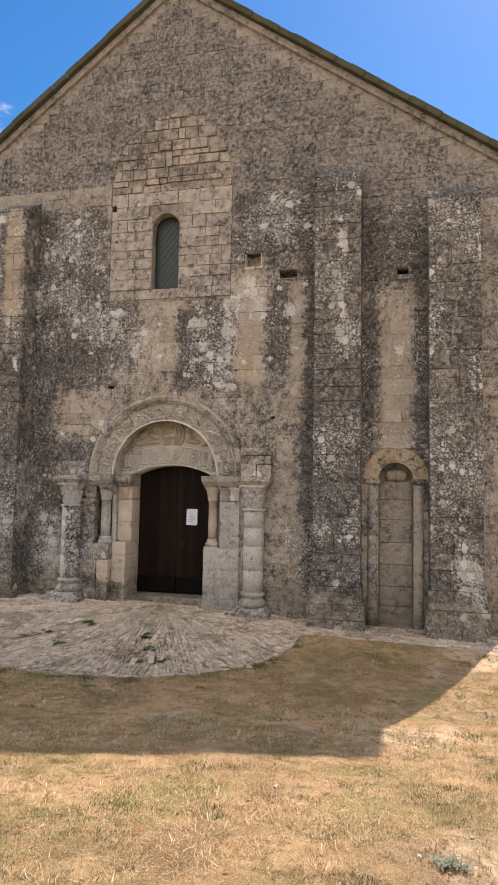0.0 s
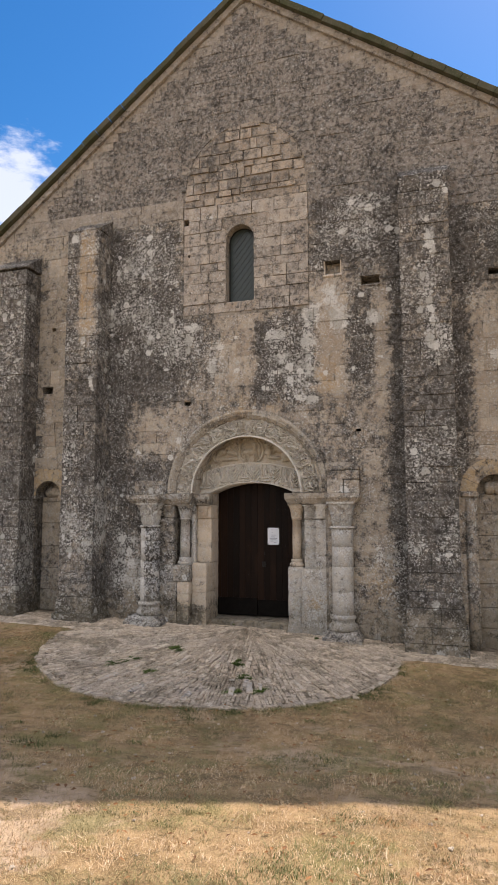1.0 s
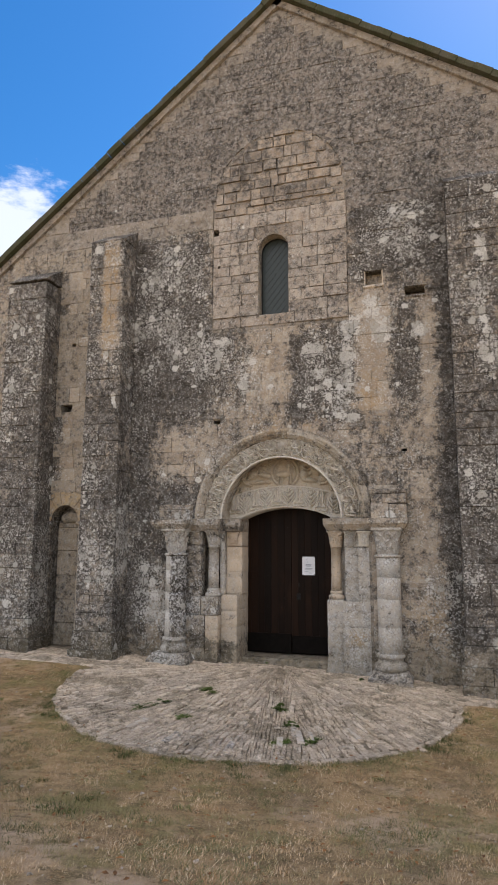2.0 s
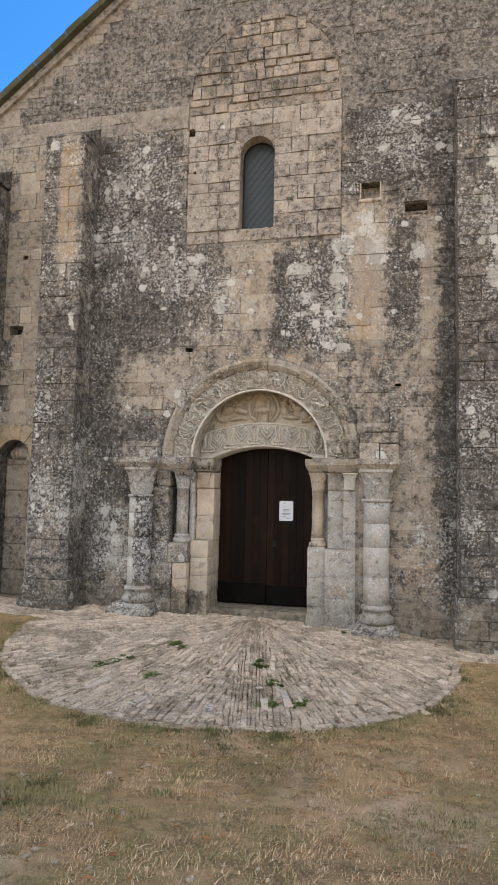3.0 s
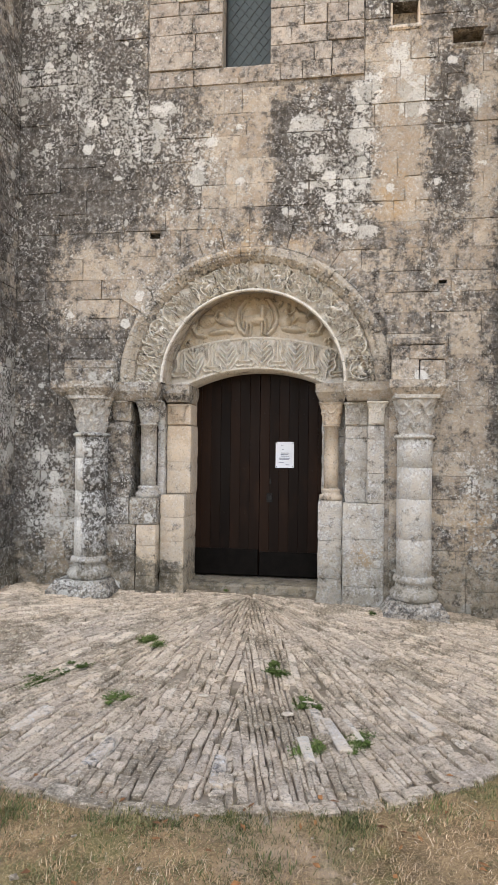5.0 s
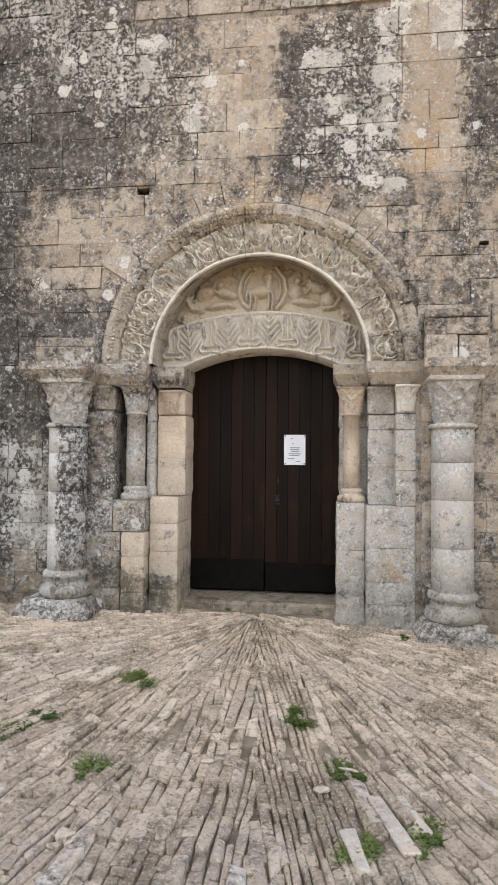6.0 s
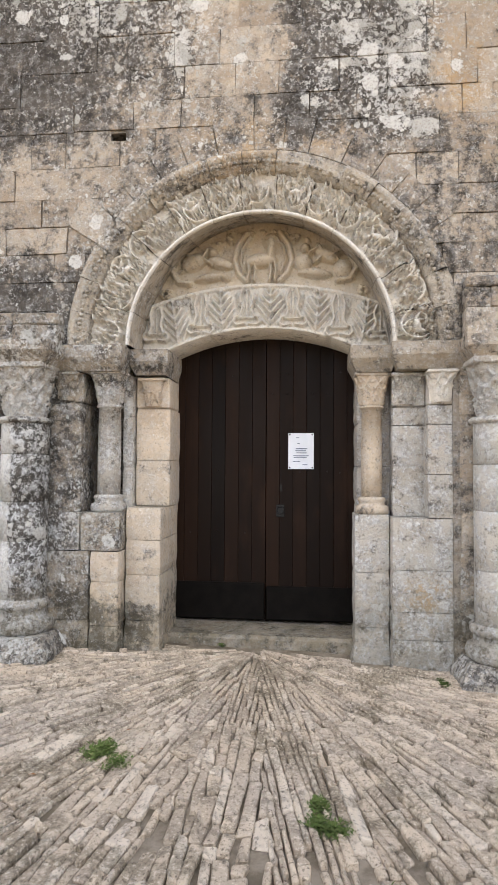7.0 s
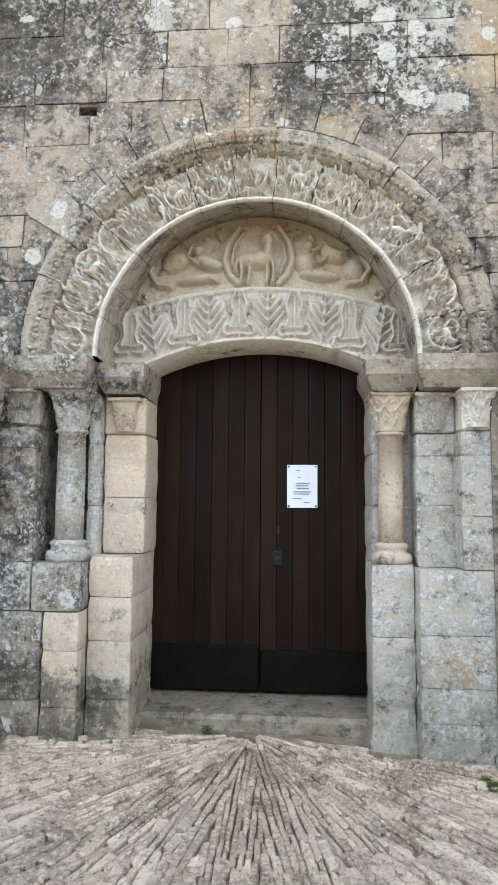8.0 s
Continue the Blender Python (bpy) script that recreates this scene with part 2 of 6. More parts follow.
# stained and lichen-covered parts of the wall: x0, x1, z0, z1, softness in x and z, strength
# narrow strips beside the buttresses paint corner shade on top of dark algae
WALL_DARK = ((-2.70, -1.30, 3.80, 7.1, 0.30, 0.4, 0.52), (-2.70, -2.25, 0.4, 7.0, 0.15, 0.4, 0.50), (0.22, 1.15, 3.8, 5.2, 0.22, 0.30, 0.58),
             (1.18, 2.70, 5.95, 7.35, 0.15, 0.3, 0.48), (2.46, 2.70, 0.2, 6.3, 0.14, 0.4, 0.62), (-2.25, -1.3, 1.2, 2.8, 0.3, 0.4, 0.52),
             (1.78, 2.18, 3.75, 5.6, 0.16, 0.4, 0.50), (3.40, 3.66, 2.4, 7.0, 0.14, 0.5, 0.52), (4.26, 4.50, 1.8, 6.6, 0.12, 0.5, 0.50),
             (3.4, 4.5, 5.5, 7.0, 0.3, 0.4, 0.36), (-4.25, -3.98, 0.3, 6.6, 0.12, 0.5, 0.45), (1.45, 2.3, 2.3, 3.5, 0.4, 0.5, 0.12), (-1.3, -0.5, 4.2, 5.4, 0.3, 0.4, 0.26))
WALL_LIGHT = ((-0.45, 0.20, 4.0, 5.4, 0.2, 0.4, 0.26), (1.28, 1.74, 3.8, 5.8, 0.14, 0.3, 0.42),
              (-3.95, -3.3, 2.4, 7.2, 0.15, 0.4, 0.45), (3.75, 4.2, 2.6, 4.8, 0.15, 0.3, 0.40), (1.95, 2.42, 0.3, 3.4, 0.15, 0.4, 0.08), (2.18, 2.45, 3.4, 5.5, 0.12, 0.3, 0.25), (-2.1, -1.2, 2.9, 3.7, 0.3, 0.2, 0.15))
WALL_WHITE = ((-2.6, -1.3, 4.6, 6.9, 0.3, 0.4, 0.50), (0.30, 1.25, 3.6, 5.3, 0.2, 0.3, 0.42), (1.3, 2.6, 6.2, 7.3, 0.3, 0.3, 0.35),
              (-1.4, -0.4, 3.9, 5.2, 0.2, 0.3, 0.40), (-2.5, -1.9, 0.6, 1.6, 0.15, 0.2, 0.85), (1.9, 2.5, 0.7, 1.3, 0.2, 0.15, 0.6), (-2.2, -1.4, 2.0, 2.5, 0.2, 0.2, 0.4))
WALL_OCHRE = ((1.30, 1.58, 3.8, 4.4, 0.12, 0.2), (-0.5, 0.7, 3.62, 3.9, 0.2, 0.08), (0.35, 0.85, 4.9, 5.1, 0.15, 0.08), (1.75, 2.0, 5.0, 5.5, 0.1, 0.15), (1.9, 2.6, 0.4, 1.0, 0.3, 0.3))
WALL_BLOTS = ((0.53, 4.89, 0.19, 0.14), (1.17, 5.22, 0.20, 0.28), (1.10, 4.76, 0.15, 0.22), (-0.60, 4.40, 0.10, 0.22), (1.16, 3.76, 0.20, 0.09), (1.12, 4.27, 0.11, 0.12),
              (2.20, 5.05, 0.16, 0.16), (0.70, 4.52, 0.15, 0.06), (-0.98, 5.15, 0.16, 0.09), (-1.05, 4.95, 0.09, 0.12), (0.35, 3.98, 0.08, 0.06), (0.62, 4.26, 0.10, 0.05), (1.62, 5.10, 0.18, 0.22), (1.50, 5.50, 0.17, 0.22))

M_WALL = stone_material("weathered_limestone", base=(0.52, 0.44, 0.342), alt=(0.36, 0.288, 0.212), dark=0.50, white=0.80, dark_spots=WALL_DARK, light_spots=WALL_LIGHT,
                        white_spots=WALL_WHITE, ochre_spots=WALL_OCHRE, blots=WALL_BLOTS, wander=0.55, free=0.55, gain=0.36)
M_DRESS = stone_material("dressed_limestone", base=(0.51, 0.44, 0.365), alt=(0.38, 0.325, 0.27), dark=0.42, white=0.55, ochre=0.25, damp=False, fleck=8.0, free=0.5, gain=0.36)
M_GABLE = stone_material("gable_limestone", base=(0.29, 0.250, 0.212), alt=(0.235, 0.205, 0.176), dark=0.62, white=0.42, ochre=0.1, damp=False, fleck=14.0, free=0.45, gain=0.3)
M_VERGE = stone_material("verge_limestone", base=(0.36, 0.31, 0.25), alt=(0.30, 0.26, 0.21), dark=0.32, white=0.15, ochre=0.15, damp=False, fleck=8.0, free=0.4)
M_INFILL = stone_material("infill_limestone", base=(0.50, 0.41, 0.315), alt=(0.23, 0.18, 0.135), dark=0.50, white=0.2, ochre=0.35, damp=False, fleck=7.0, free=0.5)
M_BUTT = stone_material("buttress_limestone", base=(0.42, 0.355, 0.275), alt=(0.30, 0.25, 0.195), dark=1.0, white=0.95, ochre=0.25, free=0.6,
                        ochre_spots=((-3.02, -2.70, 4.9, 7.2, 0.05, 0.3), (-3.0, -2.74, 5.6, 7.2, 0.05, 0.2)), wander=0.25,
                        white_spots=((2.95, 3.25, 4.3, 6.2, 0.08, 0.3, 0.35), (-3.3, -2.6, 0.6, 2.4, 0.2, 0.4, 0.45), (4.8, 5.2, 0.4, 1.4, 0.1, 0.2, 0.6), (2.7, 3.4, 0.5, 1.6, 0.1, 0.3, 0.3)),
                        blots=((3.10, 5.0, 0.08, 0.09), (3.11, 4.82, 0.07, 0.08), (3.13, 4.43, 0.09, 0.09), (3.17, 4.16, 0.06, 0.06), (3.12, 6.05, 0.10, 0.22), (5.0, 0.85, 0.20, 0.16), (4.95, 0.55, 0.10, 0.08), (3.05, 0.55, 0.06, 0.09), (-2.72, 4.2, 0.05, 0.16), (-3.1, 6.9, 0.12, 0.10)),
                        dark_spots=((2.6, 3.5, 0.9, 3.8, 0.2, 0.6, 0.25),), light_spots=((-3.02, -2.70, 4.9, 7.1, 0.08, 0.3, 0.80), (-3.4, -2.7, 0.4, 1.6, 0.2, 0.3, 0.3), (2.6, 3.4, -0.3, 0.4, 0.2, 0.1, 0.5), (4.4, 5.3, -0.3, 0.4, 0.2, 0.1, 0.5)))
M_GREY = stone_material("grey_column_stone", base=(0.57, 0.52, 0.445), alt=(0.46, 0.42, 0.355), dark=0.12, white=0.95, ochre=0.35, patchy=0.3, mottle=0.75, film_tones=((0.40, 0.39, 0.37), (0.62, 0.61, 0.59)), free=0.6,
                        white_spots=((-2.1, -1.73, 0.3, 1.7, 0.03, 0.2, 1.8), (-1.3, -0.9, 0.9, 1.9, 0.05, 0.2, 0.35), (0.9, 2.0, 0.5, 2.0, 0.2, 0.3, 0.30)), light_spots=((-2.1, -1.73, 0.3, 1.7, 0.03, 0.2, 0.8),),
                        dark_spots=((-2.2, -1.2, -0.3, 0.4, 0.2, 0.1, 0.5), (-2.2, -0.9, 1.85, 2.6, 0.2, 0.1, 0.40), (-1.71, -1.3, 0.40, 1.66, 0.03, 0.12, 1.0)), wander=0.14, 
                        ochre_spots=((1.02, 1.36, 0.34, 0.56, 0.06, 0.06),))
M_DARK = stone_material("blackened_limestone", base=(0.42, 0.355, 0.27), alt=(0.32, 0.265, 0.20), dark=0.58, white=0.75, ochre=0.5, wander=0.4, free=0.6, mottle=0.4,
                        white_spots=((-2.2, -1.0, 0.5, 1.1, 0.2, 0.2, 0.3), (-2.2, -1.0, 2.1, 2.5, 0.2, 0.1, 0.3)))
M_PLINTH = stone_material("plinth_limestone", base=(0.47, 0.42, 0.35), alt=(0.40, 0.355, 0.29), dark=0.55, white=1.1, ochre=0.1, damp=False, free=0.6, fleck=14.0)
M_GOLD = stone_material("golden_limestone", base=(0.58, 0.475, 0.355), alt=(0.50, 0.42, 0.325), dark=-0.06, patchy=0.4, mottle=0.22, white=0.3, ochre=0.45, relief=0.4, free=0.5, film_most=0.30,
                        dark_spots=((-1.3, -0.7, -0.2, 0.4, 0.15, 0.1, 0.7),))
M_CARVE = stone_material("carved_limestone", base=(0.70, 0.655, 0.575), alt=(0.64, 0.595, 0.515), dark=-0.18, patchy=0.3, mottle=0.4, white=0.50, ochre=0.12, film_tones=((0.42, 0.395, 0.345), (0.66, 0.63, 0.57)), damp=False, fleck=9.0, free=0.6,
                         dark_spots=((1.0, 1.5, 2.2, 3.2, 0.15, 0.3, 0.45), (-1.5, -1.1, 2.2, 2.7, 0.15, 0.2, 0.35), (-0.8, 1.2, 3.45, 3.9, 0.2, 0.1, 0.3)), relief=0.4)
M_TYMP = stone_material("tympanum_limestone", base=(0.60, 0.515, 0.395), alt=(0.55, 0.48, 0.37), dark=-0.15, patchy=0.3, white=0.25, ochre=0.35, damp=False, relief=0.35, fleck=8.0, free=0.6, film_most=0.25)
M_ARCHGOLD = stone_material("ochre_limestone", base=(0.52, 0.38, 0.215), alt=(0.46, 0.355, 0.22), dark=0.22, white=0.15, ochre=0.5, damp=False)
M_NICHE = stone_material("niche_limestone", base=(0.42, 0.355, 0.27), alt=(0.36, 0.305, 0.23), dark=0.30, white=0.2, ochre=0.25, free=0.6)
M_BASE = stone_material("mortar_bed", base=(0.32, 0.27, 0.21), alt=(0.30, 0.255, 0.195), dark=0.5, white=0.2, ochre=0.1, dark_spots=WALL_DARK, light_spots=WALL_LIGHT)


def slate_material():
    n = Net("mossy_roof_stone")
    a = n.noise(n.pos, 3.0, 6.0, 0.65)
    f = n.noise(n.pos, 40.0, 4.0, 0.7)
    col = n.mix(n.ramp(a, 0.35, 0.65), (0.09, 0.085, 0.06), (0.055, 0.06, 0.032))
    col = n.mix(n.ramp(f, 0.55, 0.75), col, (0.17, 0.155, 0.12))
    n.bump(n.math("ADD", a, n.math("MULTIPLY", f, 0.4)), 0.6, 0.03)
    return n.done(col, 0.95, 0.1)


def paving_material():
    n = Net("paving_stone")
    r = n.rnd()
    r2 = n.math("FRACT", n.math("MULTIPLY", r, 5.7))
    big = n.noise(n.pos, 1.6, 5.0, 0.65)
    mid = n.noise(n.pos, 7.0, 8.0, 0.75)
    f = n.noise(n.pos, 55.0, 6.0, 0.75)
    col = n.mix(r, (0.65, 0.53, 0.395), (0.46, 0.375, 0.285))
    col = n.mix(n.ramp(n.noise(n.scaled((1, 1, 1), (17, 3, 0)), 0.8, 4.0, 0.6), 0.50, 0.64, 0.0, 0.35), col, n.mix(r, (0.53, 0.475, 0.42), (0.43, 0.38, 0.335)))
    col = n.mix(n.ramp(r2, 0.72, 0.95), col, (0.70, 0.595, 0.47))
    col = n.mix(n.ramp(mid, 0.48, 0.60, 0.0, 0.48), col, (0.22, 0.175, 0.13))
    col = n.mix(n.ramp(n.math("ADD", big, n.math("MULTIPLY", mid, 0.4)), 0.70, 0.80, 0.0, 0.6), col, n.mix(n.ramp(f, 0.4, 0.6), (0.13, 0.105, 0.065), (0.26, 0.215, 0.15)))
    col = n.mix(n.math("MULTIPLY", n.ramp(n.noise(n.pos, 19.0, 6.0, 0.7), 0.55, 0.63), 0.55), col, (0.19, 0.155, 0.115))
    col = n.mix(n.ramp(f, 0.54, 0.64, 0.0, 0.75), col, (0.74, 0.64, 0.51))
    col = n.mix(n.ramp(f, 0.46, 0.36, 0.0, 0.75), col, (0.12, 0.095, 0.07))
    n.bump(n.math("ADD", n.math("MULTIPLY", mid, 1.0), n.math("MULTIPLY", f, 0.45)), 0.95, 0.035)
    return n.done(col, 0.9, 0.15)


def ground_material():
    n = Net("dry_turf")
    xyz = n.split(n.wobble(0.25, 3.0))
    big = n.noise(n.pos, 0.55, 5.0, 0.6)
    mid = n.noise(n.pos, 4.0, 6.0, 0.7)
    f = n.noise(n.scaled((85, 85, 20)), 1.0, 6.0, 0.78)
    col = n.mix(n.ramp(mid, 0.35, 0.65), (0.44, 0.295, 0.158), (0.23, 0.152, 0.075))
    col = n.mix(n.ramp(big, 0.52, 0.62, 0.0, 0.8), col, (0.62, 0.46, 0.33))
    col = n.mix(n.ramp(n.noise(n.scaled((1, 1, 1), (31, 7, 0)), 0.9, 6.0, 0.7), 0.50, 0.62, 0.0, 0.75), col, (0.17, 0.115, 0.06))
    col = n.mix(n.ramp(n.noise(n.pos, 1.3, 5.0, 0.65), 0.52, 0.62, 0.0, 0.7), col, (0.18, 0.17, 0.06))
    col = n.mix(n.ramp(n.noise(n.scaled((1, 1, 1), (5, 41, 0)), 8.0, 5.0, 0.7), 0.52, 0.62, 0.0, 0.7), col, (0.11, 0.085, 0.04))
    col = n.mix(n.ramp(f, 0.46, 0.70, 0.0, 0.8), col, (0.60, 0.43, 0.22))
    col = n.mix(n.ramp(f, 0.45, 0.25, 0.0, 0.8), col, (0.10, 0.075, 0.045))
    # bare bed beneath the paving
    dx = n.math("SUBTRACT", xyz[0], -0.05)
    dy = n.math("SUBTRACT", xyz[1], -1.05)
    rad = n.math("SQRT", n.math("ADD", n.math("MULTIPLY", dx, dx), n.math("MULTIPLY", dy, dy)))
    bed = n.ramp(rad, 2.68, 2.58)
    bed = n.math("MAXIMUM", bed, n.ramp(xyz[1], -0.95, -0.85))
    col = n.mix(bed, col, n.mix(n.ramp(mid, 0.4, 0.65), (0.19, 0.155, 0.11), (0.36, 0.30, 0.23)))
    n.bump(n.math("ADD", n.math("MULTIPLY", mid, 0.8), n.math("MULTIPLY", f, 0.5)), 0.9, 0.03)
    return n.done(col, 0.95, 0.1)


def blade_material(name, a, b, c, patch=None):
    n = Net(name)
    r = n.rnd()
    big = n.noise(n.pos, 1.1, 6.0, 0.68)
    col = n.mix(n.ramp(r, 0.0, 0.6), a, b)
    col = n.mix(n.ramp(r, 0.65, 0.9), col, c)
    col = n.mix(n.ramp(big, 0.44, 0.58, 0.0, 0.65), col, tuple(x * 0.5 for x in a))
    if patch:
        col = n.mix(n.ramp(n.noise(n.scaled((1, 1, 1), (13, 5, 0)), 1.6, 6.0, 0.7), 0.49, 0.58, 0.0, 0.78), col, patch)
        col = n.mix(n.ramp(n.noise(n.scaled((1, 1, 1), (3, 25, 0)), 2.3, 6.0, 0.7), 0.56, 0.64, 0.0, 0.6), col, (0.40, 0.19, 0.065))
        col = n.mix(n.ramp(n.noise(n.scaled((1, 1, 1), (9, 2, 0)), 7.0, 5.0, 0.7), 0.54, 0.64, 0.0, 0.45), col, (0.24, 0.16, 0.08))
    return n.done(col, 0.8, 0.2)


def plank_material():
    n = Net("dark_door_oak")
    r = n.rnd()
    g = n.noise(n.scaled((30, 30, 1.6)), 1.0, 6.0, 0.7)
    m = n.noise(n.scaled((5, 5, 1.2)), 1.0, 4.0, 0.6)
    col = n.mix(r, (0.019, 0.0098, 0.0060), (0.0062, 0.0038, 0.0028))
    col = n.mix(n.ramp(g, 0.45, 0.75, 0.0, 0.7), col, (0.009, 0.006, 0.0045))
    col = n.mix(n.ramp(m, 0.52, 0.72, 0.0, 0.5), col, (0.034, 0.018, 0.011))
    n.bump(g, 0.25, 0.004)
    return n.done(col, n.ramp(m, 0.3, 0.7, 0.34, 0.58), 0.075)


def plain(name, color, rough=0.6, metal=0.0, var=0.25, scale=25.0, spec=0.4):
    n = Net(name)
    v = n.noise(n.pos, scale, 4.0, 0.65)
    col = n.mix(n.ramp(v, 0.35, 0.7), color, tuple(c * (1 - var) for c in color))
    n.bump(v, 0.15, 0.004)
    return n.done(col, rough, spec, metal)


M_ROOF = slate_material()
M_PAVE = paving_material()
M_GROUND = ground_material()
M_STRAW = blade_material("straw_blades", (0.66, 0.465, 0.265), (0.46, 0.295, 0.155), (0.80, 0.625, 0.42), (0.24, 0.215, 0.085))
M_GRASS = blade_material("green_blades", (0.13, 0.145, 0.05), (0.22, 0.21, 0.09), (0.34, 0.29, 0.15))
M_WEED = blade_material("weed_leaves", (0.08, 0.125, 0.025), (0.12, 0.16, 0.045), (0.17, 0.19, 0.07))
M_DOOR = plank_material()
M_RAIL = plain("black_rail_oak", (0.007, 0.0055, 0.0045), 0.6, 0.0, 0.5, 12.0, 0.06)
M_IRON = plain("black_iron", (0.02, 0.019, 0.018), 0.5, 0.6)
M_LEAD = plain("lead_came", (0.085, 0.095, 0.090), 0.6, 0.3)
M_PAPER = plain("white_paper", (0.72, 0.74, 0.78), 0.6, 0.0, 0.04)
M_INK = plain("printed_ink", (0.16, 0.18, 0.24), 0.7, 0.0, 0.1)
M_DEAD = plain("dead_leaf_brown", (0.34, 0.15, 0.05), 0.8, 0.0, 0.7, 9.0)
M_CHIP = plain("limestone_chip", (0.52, 0.45, 0.36), 0.9, 0.0, 0.35, 30.0, 0.15)
M_SLAB = stone_material("pale_slab", base=(0.66, 0.56, 0.44), alt=(0.58, 0.48, 0.37), dark=0.20, white=0.5, ochre=0.1, damp=False, relief=0.5)
M_HERB = blade_material("herb_leaves", (0.34, 0.35, 0.24), (0.42, 0.43, 0.31), (0.52, 0.51, 0.40))
M_TUFT = blade_material("tuft_blades", (0.10, 0.125, 0.038), (0.19, 0.19, 0.07), (0.42, 0.34, 0.17))


def glass_material():
    n = Net("old_leaded_glass")
    v = n.noise(n.pos, 9.0, 4.0, 0.6)
    r = n.rnd()
    col = n.mix(r, (0.030, 0.042, 0.040), (0.052, 0.068, 0.064))
    n.bump(v, 0.12, 0.01)
    return n.done(col, 0.30, 0.35)


M_GLASS = glass_material()

# ---- shape tools ----


def solid(verts, faces):
    me = bpy.data.meshes.new("piece")
    me.from_pydata([tuple(v) for v in verts], [], [tuple(f) for f in faces])
    me.update()
    return me


def thing(name, at, label, category, group="", kind=""):
    """An Empty at a thing's base."""
    ob = new(name)
    ob.location = at
    ob.empty_display_size = 0.1
    return tagged(ob, label, category, group, kind)


def part(name, me, material, parent, label="", smooth=False, world=True):
    """One mesh under a thing; the mesh is given in world coordinates."""
    me.name = name
    if material is not None and not me.materials:
        me.materials.append(material)
    if smooth:
        me.polygons.foreach_set("use_smooth", [True] * len(me.polygons))
    ob = new(name, me)
    if parent is not None:
        ob.parent = parent
        if parent.data is None:
            ob.matrix_parent_inverse = Matrix.Translation(-parent.location)
    if label:
        ob["label"] = label
    return ob


def setting(name, me, material, label, category, smooth=False):
    ob = part(name, me, material, None, smooth=smooth)
    return tagged(ob, label, category, kind="structure")


def box_data(x0, x1, y0, y1, z0, z1, c=0.012, jit=0.0, rng=random):
    """A box with chamfered edges and, if wished, uneven corners."""
    c = min(c, 0.3 * min(x1 - x0, y1 - y0, z1 - z0))
    lo, hi = (x0, y0, z0), (x1, y1, z1)
    verts, index = [], {}
    for sx in (0, 1):
        for sy in (0, 1):
            for sz in (0, 1):
                s = (sx, sy, sz)
                d = [rng.uniform(-jit, jit) for _ in range(3)]
                for ax in range(3):
                    v = [0, 0, 0]
                    for k in range(3):
                        edge = hi[k] if s[k] else lo[k]
                        v[k] = edge + d[k] + (0 if k == ax else (-c if s[k] else c))
                    index[(s, ax)] = len(verts)
                    verts.append(tuple(v))
    faces = []
    for ax in range(3):
        b, d = (ax + 1) % 3, (ax + 2) % 3
        for sd in (0, 1):
            loop = []
            for p, q in ((0, 0), (1, 0), (1, 1), (0, 1)):
                s = [0, 0, 0]
                s[ax], s[b], s[d] = sd, p, q
                loop.append(index[(tuple(s), ax)])
            faces.append(loop if sd else loop[::-1])
    for ax in range(3):
        b, d = (ax + 1) % 3, (ax + 2) % 3
        for p in (0, 1):
            for q in (0, 1):
                s0, s1 = [0, 0, 0], [0, 0, 0]
                s0[ax], s1[ax] = 0, 1
                s0[b] = s1[b] = p
                s0[d] = s1[d] = q
                s0, s1 = tuple(s0), tuple(s1)
                loop = [index[(s0, b)], index[(s1, b)], index[(s1, d)], index[(s0, d)]]
                faces.append(loop if (p ^ q) else loop[::-1])
    for s in ((a, b, c2) for a in (0, 1) for b in (0, 1) for c2 in (0, 1)):
        loop = [index[(s, 0)], index[(s, 1)], index[(s, 2)]]
        faces.append(loop if (s[0] + s[1] + s[2]) % 2 else loop[::-1])
    return verts, faces


def box(*a, **k):
    return solid(*box_data(*a, **k))


def joined(pieces):
    """One mesh out of several (verts, faces)."""
    vs, fs = [], []
    for v, f in pieces:
        o = len(vs)
        vs += [tuple(p) for p in v]
        fs += [[i + o for i in g] for g in f]
    return solid(vs, fs)


def lathe_data(cx, cy, profile, seg=28):
    """A turned shape round an upright axis; profile rows are radius, height."""
    vs, fs = [], []
    for r, z in profile:
        for i in range(seg):
            a = 2 * math.pi * i / seg
            vs.append((cx + r * math.cos(a), cy + r * math.sin(a), z))
    for j in range(len(profile) - 1):
        for i in range(seg):
            k = (i + 1) % seg
            fs.append((j * seg + i, j * seg + k, (j + 1) * seg + k, (j + 1) * seg + i))
    fs.append(tuple(range(seg))[::-1])
    fs.append(tuple((len(profile) - 1) * seg + i for i in range(seg)))
    return vs, fs


def prism_data(outline, y0, y1):
    """An outline in x, z carried from y0 to y1."""
    k = len(outline)
    if sum(p[0] * q[1] - q[0] * p[1] for p, q in zip(outline, outline[1:] + outline[:1])) < 0:
        outline = outline[::-1]
    vs = [(x, y0, z) for x, z in outline] + [(x, y1, z) for x, z in outline]
    fs = [tuple(range(k)), tuple(range(2 * k - 1, k - 1, -1))]
    for i in range(k):
        j = (i + 1) % k
        fs.append((i, i + k, j + k, j))
    return vs, fs


def arch_outline(cx, half, z0, zs, r=None, seg=20):
    """Straight sides from z0 to zs under a round head."""
    r = half if r is None else r
    pts = [(cx + half, z0), (cx + half, zs)]
    for i in range(1, seg):
        a = math.pi * i / seg
        pts.append((cx + half * math.cos(a), zs + r * math.sin(a)))
    return pts + [(cx - half, zs), (cx - half, z0)]


